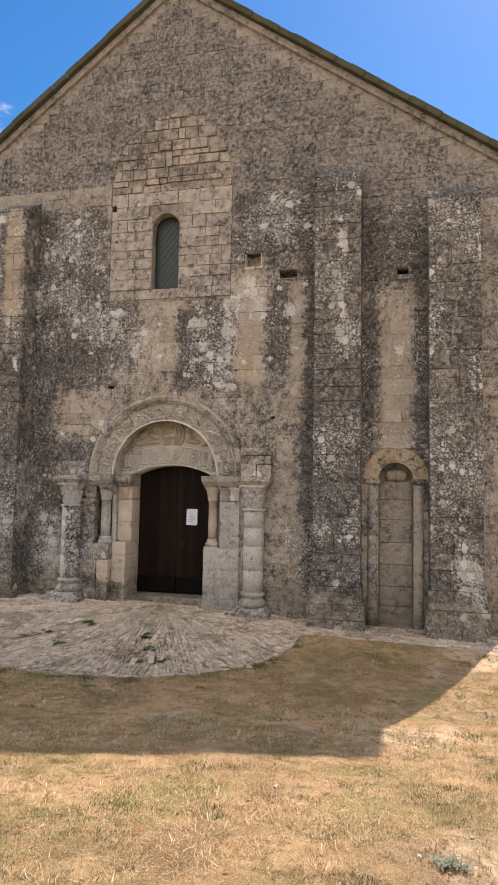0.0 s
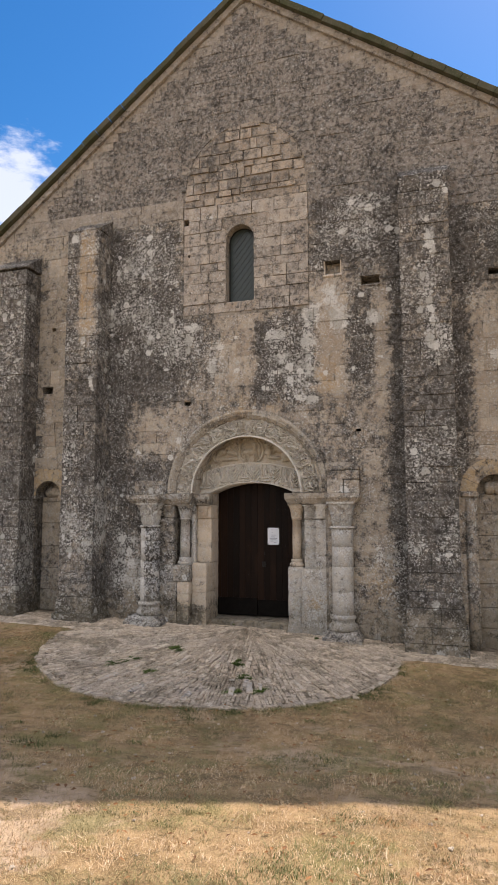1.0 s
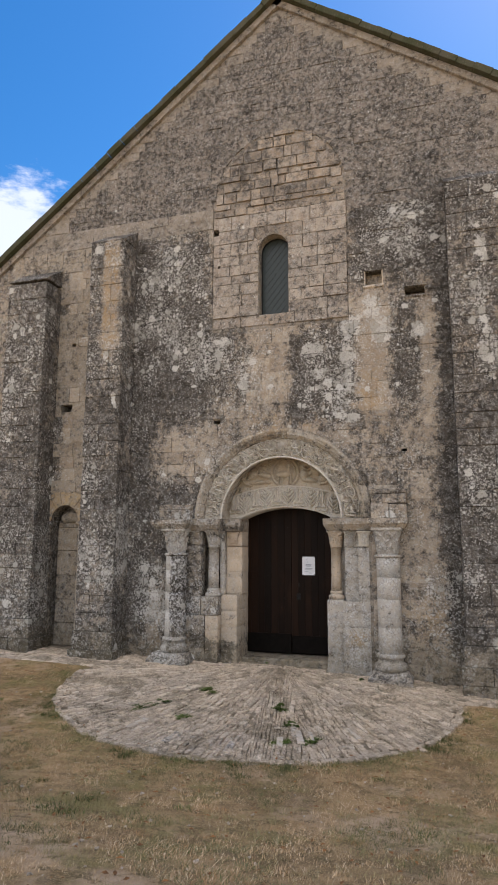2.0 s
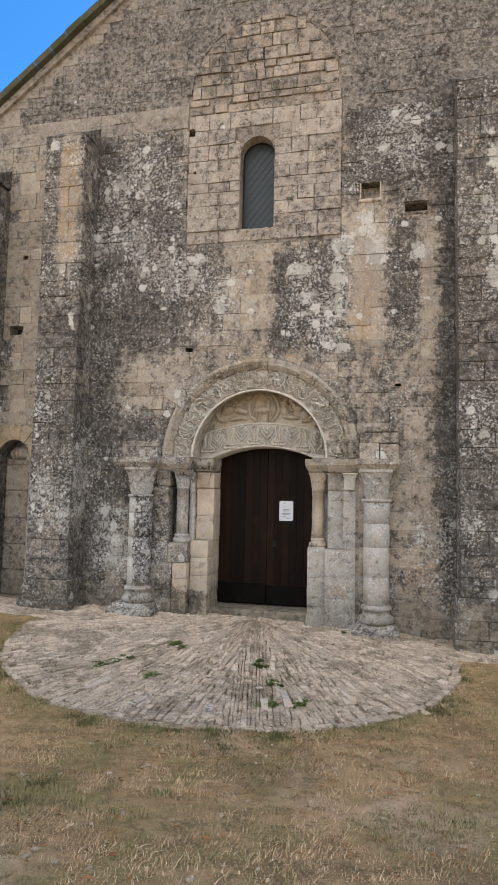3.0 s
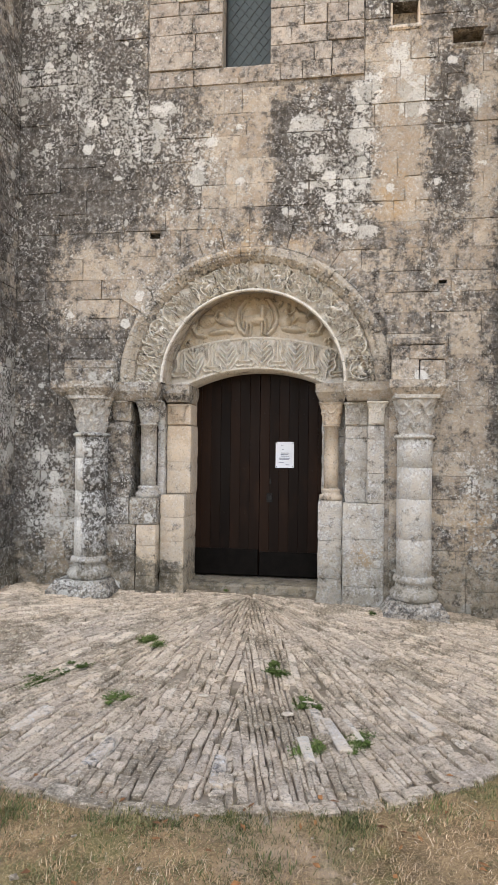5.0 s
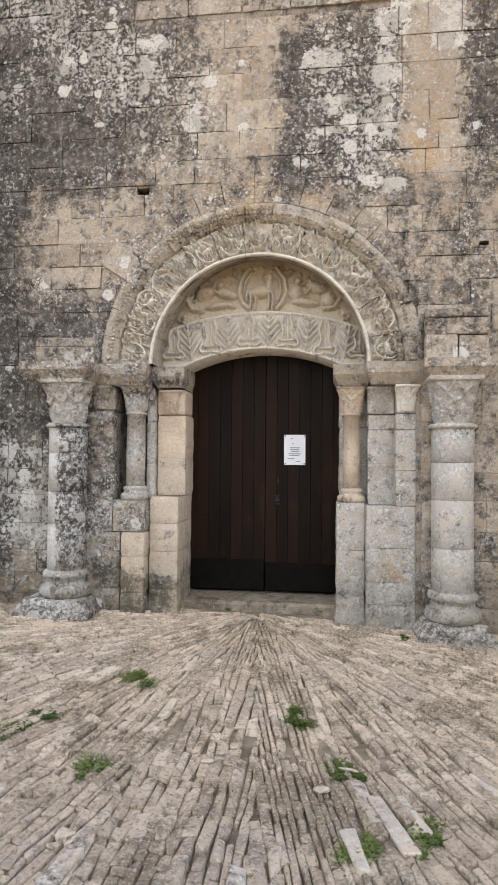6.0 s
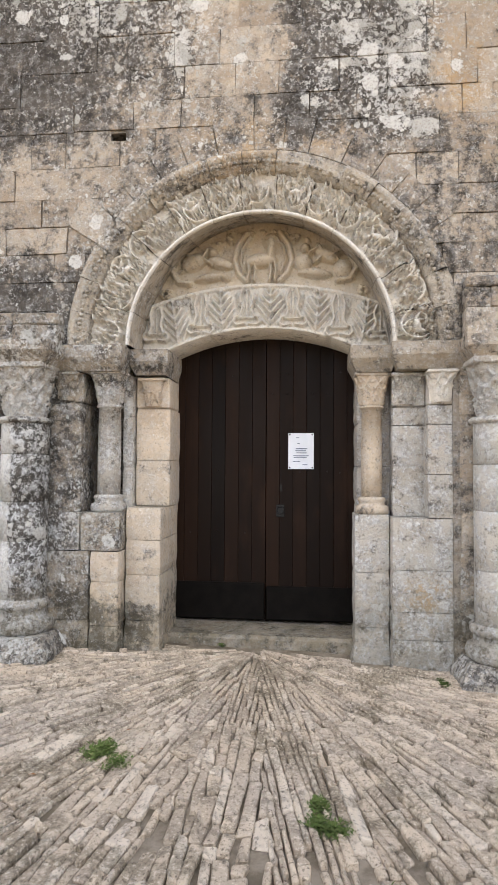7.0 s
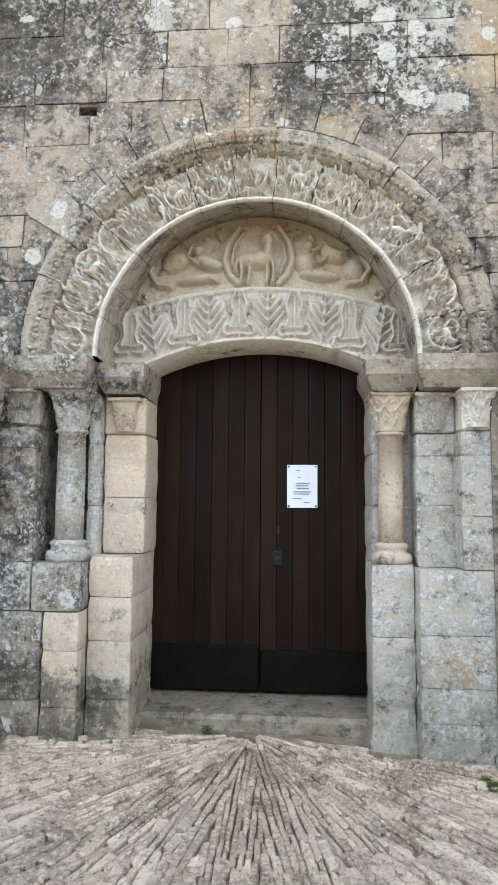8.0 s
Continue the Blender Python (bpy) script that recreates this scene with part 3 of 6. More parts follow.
def ring_data(cx, cz, r0, r1, a0, a1, y0, y1, seg=6, gap=0.006):
    """A piece of a flat ring in the x, z plane (a voussoir), angles in degrees."""
    g0, g1 = radians(a0) + gap / r1, radians(a1) - gap / r1
    pts = []
    for i in range(seg + 1):
        a = g0 + (g1 - g0) * i / seg
        pts.append((cx + r1 * math.cos(a), cz + r1 * math.sin(a)))
    for i in range(seg, -1, -1):
        a = g0 + (g1 - g0) * i / seg
        pts.append((cx + r0 * math.cos(a), cz + r0 * math.sin(a)))
    return prism_data(pts, y0, y1)


PROFILE = ((1.5, 0.0), (0.0, -0.02), (-1.0, -0.06), (-1.7, -0.12), (-2.2, -0.165), (-3.6, -0.19), (-4.4, -0.17), (-5.0, -0.10), (-5.8, 0.02), (-6.4, 0.10), (-7.0, 0.15), (-10.5, 0.38), (-25.0, 0.8), (-60.0, 0.8))


def ground_z(x, y):
    """Height of the ground."""
    ys = [-p[0] for p in PROFILE]
    z = float(np.interp(-y, ys, [p[1] for p in PROFILE]))
    fade = min(1.0, max(0.0, (y + 5.0) / 2.0))
    z -= 0.030 * max(-6.0, min(6.0, x)) * fade
    return z

# ---- ground ----


def build_ground():
    xs = sorted(set([round(-8 + 0.12 * i, 3) for i in range(0, 152)] + [-300, -120, -60, -30, -18, -12, 14, 20, 35, 60, 120, 300]))
    ys = sorted(set([round(-12 + 0.12 * i, 3) for i in range(0, 108)] + [-300, -120, -60, -30, -20, -15, 3, 8, 20, 40, 80, 160, 400]))
    vs = []
    for y in ys:
        for x in xs:
            near = -8 < x < 10 and -12 < y < 0.8
            inside = math.hypot(x + 0.05, y + 1.05) < 2.65 or y > -0.9
            b = 0.0
            if near:
                b = 0.012 * noise.noise((x * 1.3, y * 1.3, 0)) + (0 if inside else 0.016 * noise.noise((x * 4, y * 4, 3)))
            vs.append((x, y, ground_z(x, y) + b - (0.014 if inside and near else 0.0)))
    w = len(xs)
    fs = [(j * w + i, j * w + i + 1, (j + 1) * w + i + 1, (j + 1) * w + i) for j in range(len(ys) - 1) for i in range(w - 1)]
    return setting("ground", solid(vs, fs), M_GROUND, "dry trampled turf with bare earth, sloping gently to the church", "ground", smooth=True)


ground = build_ground()

# ---- facade ----
APEX, SLOPE_L, SLOPE_R = 11.50, 0.79, 0.70
XL, XR = -6.1, 5.60
SPRING = 2.22
HOLES = ((1.40, 1.68, 5.86, 6.10), (2.01, 2.31, 5.63, 5.76), (-1.16, -1.06, 7.06, 7.18), (-1.12, -1.00, 3.76, 3.83), (-4.03, -3.80, 4.13, 4.27),
         (3.98, 4.16, 5.58, 5.68), (-3.86, -3.78, 5.34, 5.40), (-1.07, -1.03, 6.46, 6.51), (1.88, 1.96, 3.20, 3.24))
NICHES = ((-3.85, 0.27, 2.21), (3.95, 0.27, 2.20))
BUTTS = ((2.66, 3.41, 7.20), (-3.28, -2.62, 7.08), (4.46, 5.24, 6.70), (-4.95, -4.15, 6.55))
WIN = (-0.095, 0.255, 5.56, 6.71)


def roof_z(x):
    return APEX - (SLOPE_R * x if x > 0 else -SLOPE_L * x)


def cut(ob, cutters):
    """Cuts openings through a mesh for good."""
    me = joined(cutters)
    tool = bpy.data.objects.new("tool", me)
    scene.collection.objects.link(tool)
    m = ob.modifiers.new("cut", "BOOLEAN")
    m.operation, m.object, m.solver = "DIFFERENCE", tool, "EXACT"
    m.use_self = True
    dg = bpy.context.evaluated_depsgraph_get()
    out = bpy.data.meshes.new_from_object(ob.evaluated_get(dg))
    ob.modifiers.clear()
    ob.data = out
    bpy.data.objects.remove(tool)


def build_wall():
    outline = [(XL, -0.6), (XR, -0.6), (XR, roof_z(XR) - 0.10), (0, APEX - 0.12), (XL, roof_z(XL) - 0.10)]
    wall = setting("wall_west", solid(*prism_data(outline[::-1], 0.003, 1.1)), M_BASE, "tall gabled church front of weathered lichen-covered limestone", "church facade")
    c = [prism_data(arch_outline(0.0, 1.36, -1.0, SPRING)[::-1], -0.5, 2.0)]
    c.append(prism_data(arch_outline(WIN[0], WIN[1], WIN[2], WIN[3])[::-1], -0.5, 2.0))
    for x0, x1, z0, z1 in HOLES:
        c.append(prism_data([(x0, z0), (x0, z1), (x1, z1), (x1, z0)], -0.5, 0.26))
    for cx, r, zs in NICHES:
        c.append(prism_data(arch_outline(cx, r, -1.0, zs)[::-1], -0.5, 0.27))
    cut(wall, c)
    return wall


wall = build_wall()


def free_spans(z0, z1, x0, x1, gaps):
    """Stretches of x left between x0 and x1 once the gaps are taken out."""
    spans = [(x0, x1)]
    for a, b in gaps:
        nxt = []
        for p, q in spans:
            if b <= p or a >= q:
                nxt.append((p, q))
                continue
            if a > p:
                nxt.append((p, a))
            if b < q:
                nxt.append((b, q))
        spans = nxt
    return [s for s in spans if s[1] - s[0] > 0.05]


def row_gaps(z0, z1):
    zm = z0 + 0.35 * (z1 - z0)
    g = []
    if zm < SPRING:
        g.append((-1.42, 1.40))
    elif zm < SPRING + 1.41:
        w = math.sqrt(1.41 ** 2 - (zm - SPRING) ** 2)
        g.append((-w, w))
    if z1 > WIN[2] + 0.02 and z0 < WIN[3]:
        g.append((WIN[0] - WIN[1], WIN[0] + WIN[1]))
    elif WIN[3] <= z0 < WIN[3] + 0.40:
        w = math.sqrt(max(0, 0.42 ** 2 - (zm - WIN[3]) ** 2))
        g.append((WIN[0] - w, WIN[0] + w))
    for x0, x1, top in BUTTS:
        if zm < top - 0.1:
            g.append((x0 - 0.002, x1 + 0.002))
    for cx, r, zs in NICHES:
        if zm < zs:
            g.append((cx - r, cx + r))
        elif zm < zs + 0.55:
            w = math.sqrt(0.55 ** 2 - (zm - zs) ** 2)
            g.append((cx - w, cx + w))
    return g


BLOCKS = []
rng = random.Random(11)
for k in range(8):
    vs, fs = box_data(-0.5, 0.5, -0.5, 0.5, -0.5, 0.5, c=0.02, jit=0.018, rng=rng)
    me = solid(vs, fs)
    BLOCKS.append((me, vs, fs))


def lay_stones(parent, stones, near, mat_of, name="stone_block"):
    """Stones (x0, x1, y0, y1, z0, z1): those that near() picks are parts, the rest one part of many pieces."""
    count = 0
    rest = {}
    for s in stones:
        x0, x1, y0, y1, z0, z1 = s
        me, vs, fs = BLOCKS[rng.randrange(8)]
        m = mat_of(s)
        if near(s) and count < 300:
            count += 1
            key = me.name + m.name
            if key not in SHARED:
                SHARED[key] = me.copy()
                SHARED[key].materials.append(m)
            ob = part(name, SHARED[key], None, parent)
            ob.location = ((x0 + x1) / 2, (y0 + y1) / 2, (z0 + z1) / 2)
            ob.scale = (x1 - x0, y1 - y0, z1 - z0)
        else:
            o = rest.setdefault(m.name, (m, []))
            c = ((x0 + x1) / 2, (y0 + y1) / 2, (z0 + z1) / 2)
            o[1].append(([(c[0] + v[0] * (x1 - x0), c[1] + v[1] * (y1 - y0), c[2] + v[2] * (z1 - z0)) for v in vs], fs))
    for m, pieces in rest.values():
        ob = part("stonework", joined(pieces), m, parent)
        ob["kind"] = "stuff"


SHARED = {}


def around_holes(stones):
    """The stones with the putlog holes cut out of them."""
    for x0, x1, z0, z1 in HOLES:
        nxt = []
        for s in stones:
            a, b, p, q, c, d = s
            if b <= x0 or a >= x1 or d <= z0 or c >= z1:
                nxt.append(s)
                continue
            for t in ((a, x0, p, q, c, d), (x1, b, p, q, c, d), (max(a, x0), min(b, x1), p, q, c, z0), (max(a, x0), min(b, x1), p, q, z1, d)):
                if t[1] - t[0] > 0.025 and t[5] - t[4] > 0.015:
                    nxt.append(t)
        stones = nxt
    return stones


def course_stones():
    out = []
    z = -0.35
    while z < APEX - 0.25:
        if z < 3.9:
            h, w0, w1 = rng.uniform(0.18, 0.30), 0.20, 0.55
        elif z < 7.3:
            h, w0, w1 = rng.uniform(0.15, 0.27), 0.18, 0.50
        else:
            h, w0, w1 = rng.uniform(0.14, 0.19), 0.20, 0.46
        z1 = z + h
        left = XL if z1 < roof_z(XL) - 0.15 else -(APEX - 0.14 - z1) / SLOPE_L
        right = XR if z1 < roof_z(XR) - 0.15 else (APEX - 0.14 - z1) / SLOPE_R
        gaps = row_gaps(z, z1)
        zi = z + h / 2
        # the walled-up window has rougher, smaller stones
        if 5.36 < zi < 7.72:
            gaps = gaps + [(-1.17, 1.14)]
        elif 7.72 <= zi < 8.86:
            w = math.sqrt(max(0.0, 1.15 ** 2 - (zi - 7.72) ** 2))
            gaps = gaps + [(-w - 0.01, w)]
        for a, b in free_spans(z, z1, left, right, gaps):
            x = a
            while x < b - 0.01:
                w = rng.uniform(w0, w1)
                if b - (x + w) < 0.14:
                    w = b - x
                g = rng.uniform(0.001, 0.009) if z < 7.3 else rng.uniform(0.001, 0.005)
                f = rng.uniform(-0.018, -0.004)
                out.append((x + g / 2, min(x + w, b) - g / 2, f, 0.05, z + g / 2, z1 - g / 2))
                x += w
        z = z1
    return around_holes(out)


def infill_stones():
    """Squared courses round the window, rough rubble in the round head above."""
    out = []
    z = 5.38
    while z < 8.84:
        rubble = z > 7.35
        h = rng.uniform(0.10, 0.21) if rubble else rng.uniform(0.14, 0.25)
        z1 = z + h
        zm = z + h * 0.6
        w = 1.15 if zm < 7.72 else math.sqrt(max(0.0, 1.12 ** 2 - (zm - 7.72) ** 2))
        gaps = [g for g in row_gaps(z, z1) if g[1] > -1.2 and g[0] < 1.2]
        for a, b in free_spans(z, z1, -w, w - 0.02, gaps):
            x = a
            while x < b - 0.01:
                s = rng.uniform(0.12, 0.40) if rubble else rng.uniform(0.18, 0.50)
                if b - (x + s) < 0.12:
                    s = b - x
                g = rng.uniform(0.014, 0.034) if rubble else rng.uniform(0.006, 0.015)
                f = rng.uniform(-0.040, -0.006) if rubble else rng.uniform(-0.026, -0.008)
                lift = rng.uniform(-0.012, 0.012) if rubble else 0.0
                out.append((x + g / 2, min(x + s, b) - g / 2, f, 0.05, z + g / 2 + lift, z1 - g / 2 + lift * 0.5))
                x += s
        z = z1
    return around_holes(out)


def wall_mat(s):
    x, z = (s[0] + s[1]) / 2, (s[4] + s[5]) / 2
    edge = roof_z(x) - z
    if z > 7.3 or (x > 2.5 and z > 6.75):
        return M_VERGE if edge < 0.55 or (z < 7.5 and x < -1.2) else M_GABLE
    if -4.4 < x < -3.2 and z > 2.8:
        return M_NICHE if rng.random() < 0.6 else M_WALL
    return M_WALL


# ---- roof and body of the church ----


def build_roof():
    t = 0.11
    for side, s, xe in (("south", SLOPE_R, XR + 0.35), ("north", -SLOPE_L, XL - 0.35)):
        z_e = APEX - abs(s * xe)
        pts = [(0, APEX), (xe, z_e), (xe, z_e - t), (0, APEX - t)]
        if xe < 0:
            pts = pts[::-1]
        roof = setting("roof_" + side, solid(*prism_data(pts, 0.0, 21.0)), M_ROOF, "pitched stone-slate church roof with mossy edge", "roof")
        n = 24
        L = math.hypot(xe, z_e - APEX)
        dx, dz = xe / L, (z_e - APEX) / L
        nx, nz = -dz * (1 if xe > 0 else -1), dx * (1 if xe > 0 else -1)
        for i in range(n):
            a, b = L * i / n + 0.004, L * (i + 1) / n - 0.004
            up, lo = rng.uniform(0.0, 0.014), 0.095
            q = [(dx * a + nx * up, APEX + dz * a + nz * up), (dx * b + nx * up, APEX + dz * b + nz * up), (dx * b - nx * lo, APEX + dz * b - nz * lo), (dx * a - nx * lo, APEX + dz * a - nz * lo)]
            if xe < 0:
                q = q[::-1]
            part("coping_stone", solid(*prism_data(q, -0.16 - rng.uniform(0, 0.02), -0.004)), M_ROOF, roof)
            q = [(dx * a - nx * 0.10, APEX + dz * a - nz * 0.10), (dx * b - nx * 0.10, APEX + dz * b - nz * 0.10), (dx * b - nx * 0.21, APEX + dz * b - nz * 0.21), (dx * a - nx * 0.21, APEX + dz * a - nz * 0.21)]
            if xe < 0:
                q = q[::-1]
            part("moulding_stone", solid(*prism_data(q, -0.07, 0.01)), M_VERGE, roof)
    for name, x0, x1 in (("wall_south", XR - 0.9, XR), ("wall_north", XL, XL + 0.9)):
        x = x1 if name == "wall_south" else x0
        setting(name, solid(*box_data(x0, x1, 1.104, 20.9, -0.6, roof_z(x) - 0.12, c=0.01)), M_WALL, "plain weathered limestone side wall of the church", "wall")
    setting("wall_east", solid(*prism_data([(XL, -0.6), (XL, roof_z(XL) - 0.12), (0, APEX - 0.13), (XR, roof_z(XR) - 0.12), (XR, -0.6)], 20.92, 21.5)), M_WALL, "plain limestone end wall of the church", "wall")


build_roof()

# ---- buttresses ----


def build_buttress(x0, x1, top, depth=0.45):
    xc = (x0 + x1) / 2
    butt = thing("buttress", (xc, -depth / 2, ground_z(xc, -0.3)), "tall stone buttress blackened by algae and spotted with pale lichen", "buttress", "buttresses of the church front")
    z = ground_z(xc, -0.4) - 0.12
    part("core", box(x0 + 0.02, x1 - 0.02, -depth + 0.025, 0.03, z, top - 0.25), M_BASE, butt)
    k = 0
    while z < top - 0.12:
        h = rng.uniform(0.22, 0.32)
        z1 = min(z + h, top - 0.05)
        grow = 0.075 if z < 0.02 else (0.035 if z < 0.34 else 0.0)
        cutx = x0 + (x1 - x0) * (rng.uniform(0.3, 0.45) if k % 2 else rng.uniform(0.55, 0.7))
        parts = [(x0 - grow, cutx), (cutx, x1 + grow)] if rng.random() < 0.85 else [(x0 - grow, x1 + grow)]
        for a, b in parts:
            g = rng.uniform(0.0005, 0.003)
            f = rng.uniform(-0.008, 0.008)
            part("stone_block", box(a + g, b - g, -depth - grow + f, 0.03, z + g, z1 - g, c=0.007, jit=0.004, rng=rng), M_BUTT, butt)
        z = z1
        k += 1
    # sloping cap
    e = 0.004
    vs = [(x0 - e, -depth - e, top - 0.05), (x1 + e, -depth - e, top - 0.05), (x1 + e, 0.02, top - 0.05), (x0 - e, 0.02, top - 0.05),
          (x0 - e, -depth - e, top - 0.03), (x1 + e, -depth - e, top - 0.03), (x1 + e, 0.02, top + 0.30), (x0 - e, 0.02, top + 0.30)]
    fs = [(3, 2, 1, 0), (0, 1, 5, 4), (1, 2, 6, 5), (2, 3, 7, 6), (3, 0, 4, 7), (4, 5, 6, 7)]
    part("cap", solid(vs, fs), M_BUTT, butt)


for b in BUTTS:
    build_buttress(*b)

# ---- blind niches ----


def build_niche(cx, r, zs):
    top = thing("blind_niche", (cx, 0.1, ground_z(cx, 0)), "shallow round-headed wall niche with ochre voussoirs and a worn carved fragment", "niche", "niches between the buttresses")
    n = 7
    for i in range(n):
        part("voussoir", solid(*ring_data(cx, zs, r, 0.52 + rng.uniform(-0.01, 0.015), 180 * i / n, 180 * (i + 1) / n, -0.006 - rng.uniform(0, 0.01), 0.2)), M_ARCHGOLD, top)
    zb = -0.3
    while zb < zs - 0.05:
        z1 = min(zs - 0.02, zb + rng.uniform(0.3, 0.45))
        part("stone_block", box(cx - r + 0.002, cx + r - 0.002, 0.225 + rng.uniform(-0.006, 0.006), 0.30, zb + 0.002, z1 - 0.002), M_NICHE, top)
        zb = z1
    # impost slabs and the engaged half-shaft beside the recess
    part("impost", box(cx - r - 0.24, cx - r + 0.03, -0.055, 0.2, zs - 0.08, zs, c=0.02), M_WALL, top)
    part("impost", box(cx + r - 0.03, cx + r + 0.20, -0.055, 0.2, zs - 0.08, zs, c=0.02), M_WALL, top)
    part("half_shaft", solid(*lathe_data(cx + r + 0.09, 0.02, [(0.10, -0.25), (0.10, 0.05), (0.085, 0.1), (0.08, zs - 0.1)])), M_NICHE, top, smooth=True)
    part("half_shaft", solid(*lathe_data(cx - r - 0.10, 0.02, [(0.10, -0.25), (0.10, 0.05), (0.085, 0.1), (0.08, zs - 0.1)])), M_WALL, top, smooth=True)
    # worn lump under the little arch
    for i in range(7):
        a = rng.uniform(0, math.pi)
        lump = (lathe_data(cx + 0.13 * math.cos(a), 0.215, [(0.02, zs - 0.03), (0.06 + 0.02 * rng.random(), zs + 0.03), (0.07, zs + 0.07 + 0.05 * math.sin(a)), (0.03, zs + 0.12 + 0.05 * math.sin(a))], 9))
        part("carved_boss", solid(*lump), M_NICHE, top, smooth=True)


for cx, r, zs in NICHES:
    build_niche(cx, r, zs)

# ---- window ----


def build_window():
    cx, hw, z0, zs = WIN
    win = thing("window_1", (cx, 0.2, z0), "narrow round-headed window with dark diamond-leaded glass", "window", "", "structure")
    ring = 23
    for i in range(ring):
        part("relieving_stone", solid(*ring_data(0.0, 7.72, 1.125, 1.27 + rng.uniform(-0.01, 0.02), 180 * i / ring, 180 * (i + 1) / ring, -0.010 - rng.uniform(0, 0.012), 0.05, 3, 0.003)), M_GABLE if i % 5 else M_VERGE, wall)
    n = 5
    for i in range(n):
        part("voussoir", solid(*ring_data(cx, zs, hw, 0.42 + rng.uniform(-0.01, 0.02), 180 * i / n, 180 * (i + 1) / n, -0.004, 0.2)), M_INFILL, win)
    for a, b in ((cx - hw - 0.05, cx), (cx, cx + hw + 0.06)):
        part("sill_stone", box(a + 0.004, b - 0.004, -0.012, 0.24, z0 - 0.13, z0 + 0.004, c=0.012), M_INFILL, win)
    y = 0.20
    pane = part("glazing", solid(*prism_data(arch_outline(cx, hw + 0.01, z0 - 0.01, zs)[::-1], y, y + 0.008)), M_GLASS, win, "dark leaded glass")
    step = 0.105
    lines = []
    for sgn in (1, -1):
        for k in range(-30, 60):
            c0 = z0 + k * step * 1.25
            pts = []
            for s in range(41):
                x = cx - hw + 2 * hw * s / 40
                z = c0 + sgn * (x - cx) * 1.25
                hh = zs + math.sqrt(max(0.0, hw * hw - (x - cx) ** 2))
                if z0 < z < hh:
                    pts.append((x, z))
            if len(pts) > 2:
                (xa, za), (xb, zb) = pts[0], pts[-1]
                w = 0.006
                lines.append(box_line(xa, za, xb, zb, y - 0.006, y + 0.002, w))
    part("lead_lattice", joined(lines), M_LEAD, pane)
    frame_pts = arch_outline(cx, hw + 0.002, z0, zs)
    inner = arch_outline(cx, hw - 0.018, z0 + 0.02, zs)
    k = len(frame_pts)
    vs = [(x, y - 0.015, z) for x, z in frame_pts] + [(x, y - 0.015, z) for x, z in inner] + [(x, y + 0.01, z) for x, z in inner]
    fs = [(i, (i + 1) % k, k + (i + 1) % k, k + i) for i in range(k)] + [(k + i, k + (i + 1) % k, 2 * k + (i + 1) % k, 2 * k + i) for i in range(k)]
    part("frame", solid(vs, fs), M_IRON, win)
    # added black slab in place of the unlit room behind the glass
    setting("window_blind", box(cx - 0.5, cx + 0.5, 0.6, 0.66, z0 - 0.3, zs + 0.5), M_IRON, "dark interior behind the window", "interior")


def box_line(xa, za, xb, zb, y0, y1, w):
    """A flat bar between two points of the x, z plane."""
    d = Vector((xb - xa, 0, zb - za))
    s = Vector((-d.z, 0, d.x)).normalized() * (w / 2)
    q = [(xa + s.x, za + s.z), (xb + s.x, zb + s.z), (xb - s.x, zb - s.z), (xa - s.x, za - s.z)]
    return prism_data(q, y0, y1)


build_window()

# ---- portal ----
portal = thing("portal", (0, 0.1, 0), "round-arched portal with carved archivolt, columns and relief tympanum", "portal")


class Relief:
    """Height of a carved face from strokes and rounded lumps; all in face coordinates u, v."""

    def __init__(self):
        self.items = []

    def stroke(self, pts, w, h):
        self.items.append(("s", pts, w, h))

    def lump(self, u, v, a, b, turn, h, ribs=0):
        self.items.append(("l", u, v, a, b, radians(turn), h, ribs))

    def spiral(self, u, v, r, turns, start, w, h, way=1):
        pts = []
        n = int(14 * turns) + 4
        for i in range(n + 1):
            f = i / n
            a = radians(start) + way * f * turns * 2 * math.pi
            pts.append((u + r * (1 - 0.8 * f) * math.cos(a), v + r * (1 - 0.8 * f) * math.sin(a)))
        self.stroke(pts, w, h)

    def leaf(self, u, v, turn, length, width, h):
        """A ribbed leaf whose foot is at u, v."""
        t = radians(turn)
        self.lump(u + math.cos(t) * length / 2, v + math.sin(t) * length / 2, length / 2, width / 2, turn, h, 5)

    def height(self, U, V):
        H = np.zeros_like(U)
        for it in self.items:
            if it[0] == "s":
                _, pts, w, h = it
                best = np.full_like(U, 9.0)
                for (a, b), (c, d) in zip(pts, pts[1:]):
                    L2 = max(1e-9, (c - a) ** 2 + (d - b) ** 2)
                    t = np.clip(((U - a) * (c - a) + (V - b) * (d - b)) / L2, 0, 1)
                    best = np.minimum(best, np.hypot(U - a - t * (c - a), V - b - t * (d - b)))
                H = np.maximum(H, h * np.sqrt(np.clip(1 - (best / w) ** 2, 0, 1)))
            else:
                _, u, v, a, b, t, h, ribs = it
                p = (U - u) * math.cos(t) + (V - v) * math.sin(t)
                q = -(U - u) * math.sin(t) + (V - v) * math.cos(t)
                e = (p / a) ** 2 + (q / b) ** 2
                k = h * np.sqrt(np.clip(1 - e, 0, 1))
                if ribs:
                    k = k * (0.62 + 0.38 * np.cos((p / a - np.abs(q) / b * 0.9) * math.pi * ribs)) * np.where(np.abs(q) < b * 0.10, 1.25, 1.0)
                H = np.maximum(H, k)
        return H


def rough(U, V, s, amp, seed):
    return np.array([amp * noise.fractal((float(a) * s, float(b) * s, seed), 0.8, 2.0, 3) for a, b in zip(U.ravel(), V.ravel())]).reshape(U.shape)


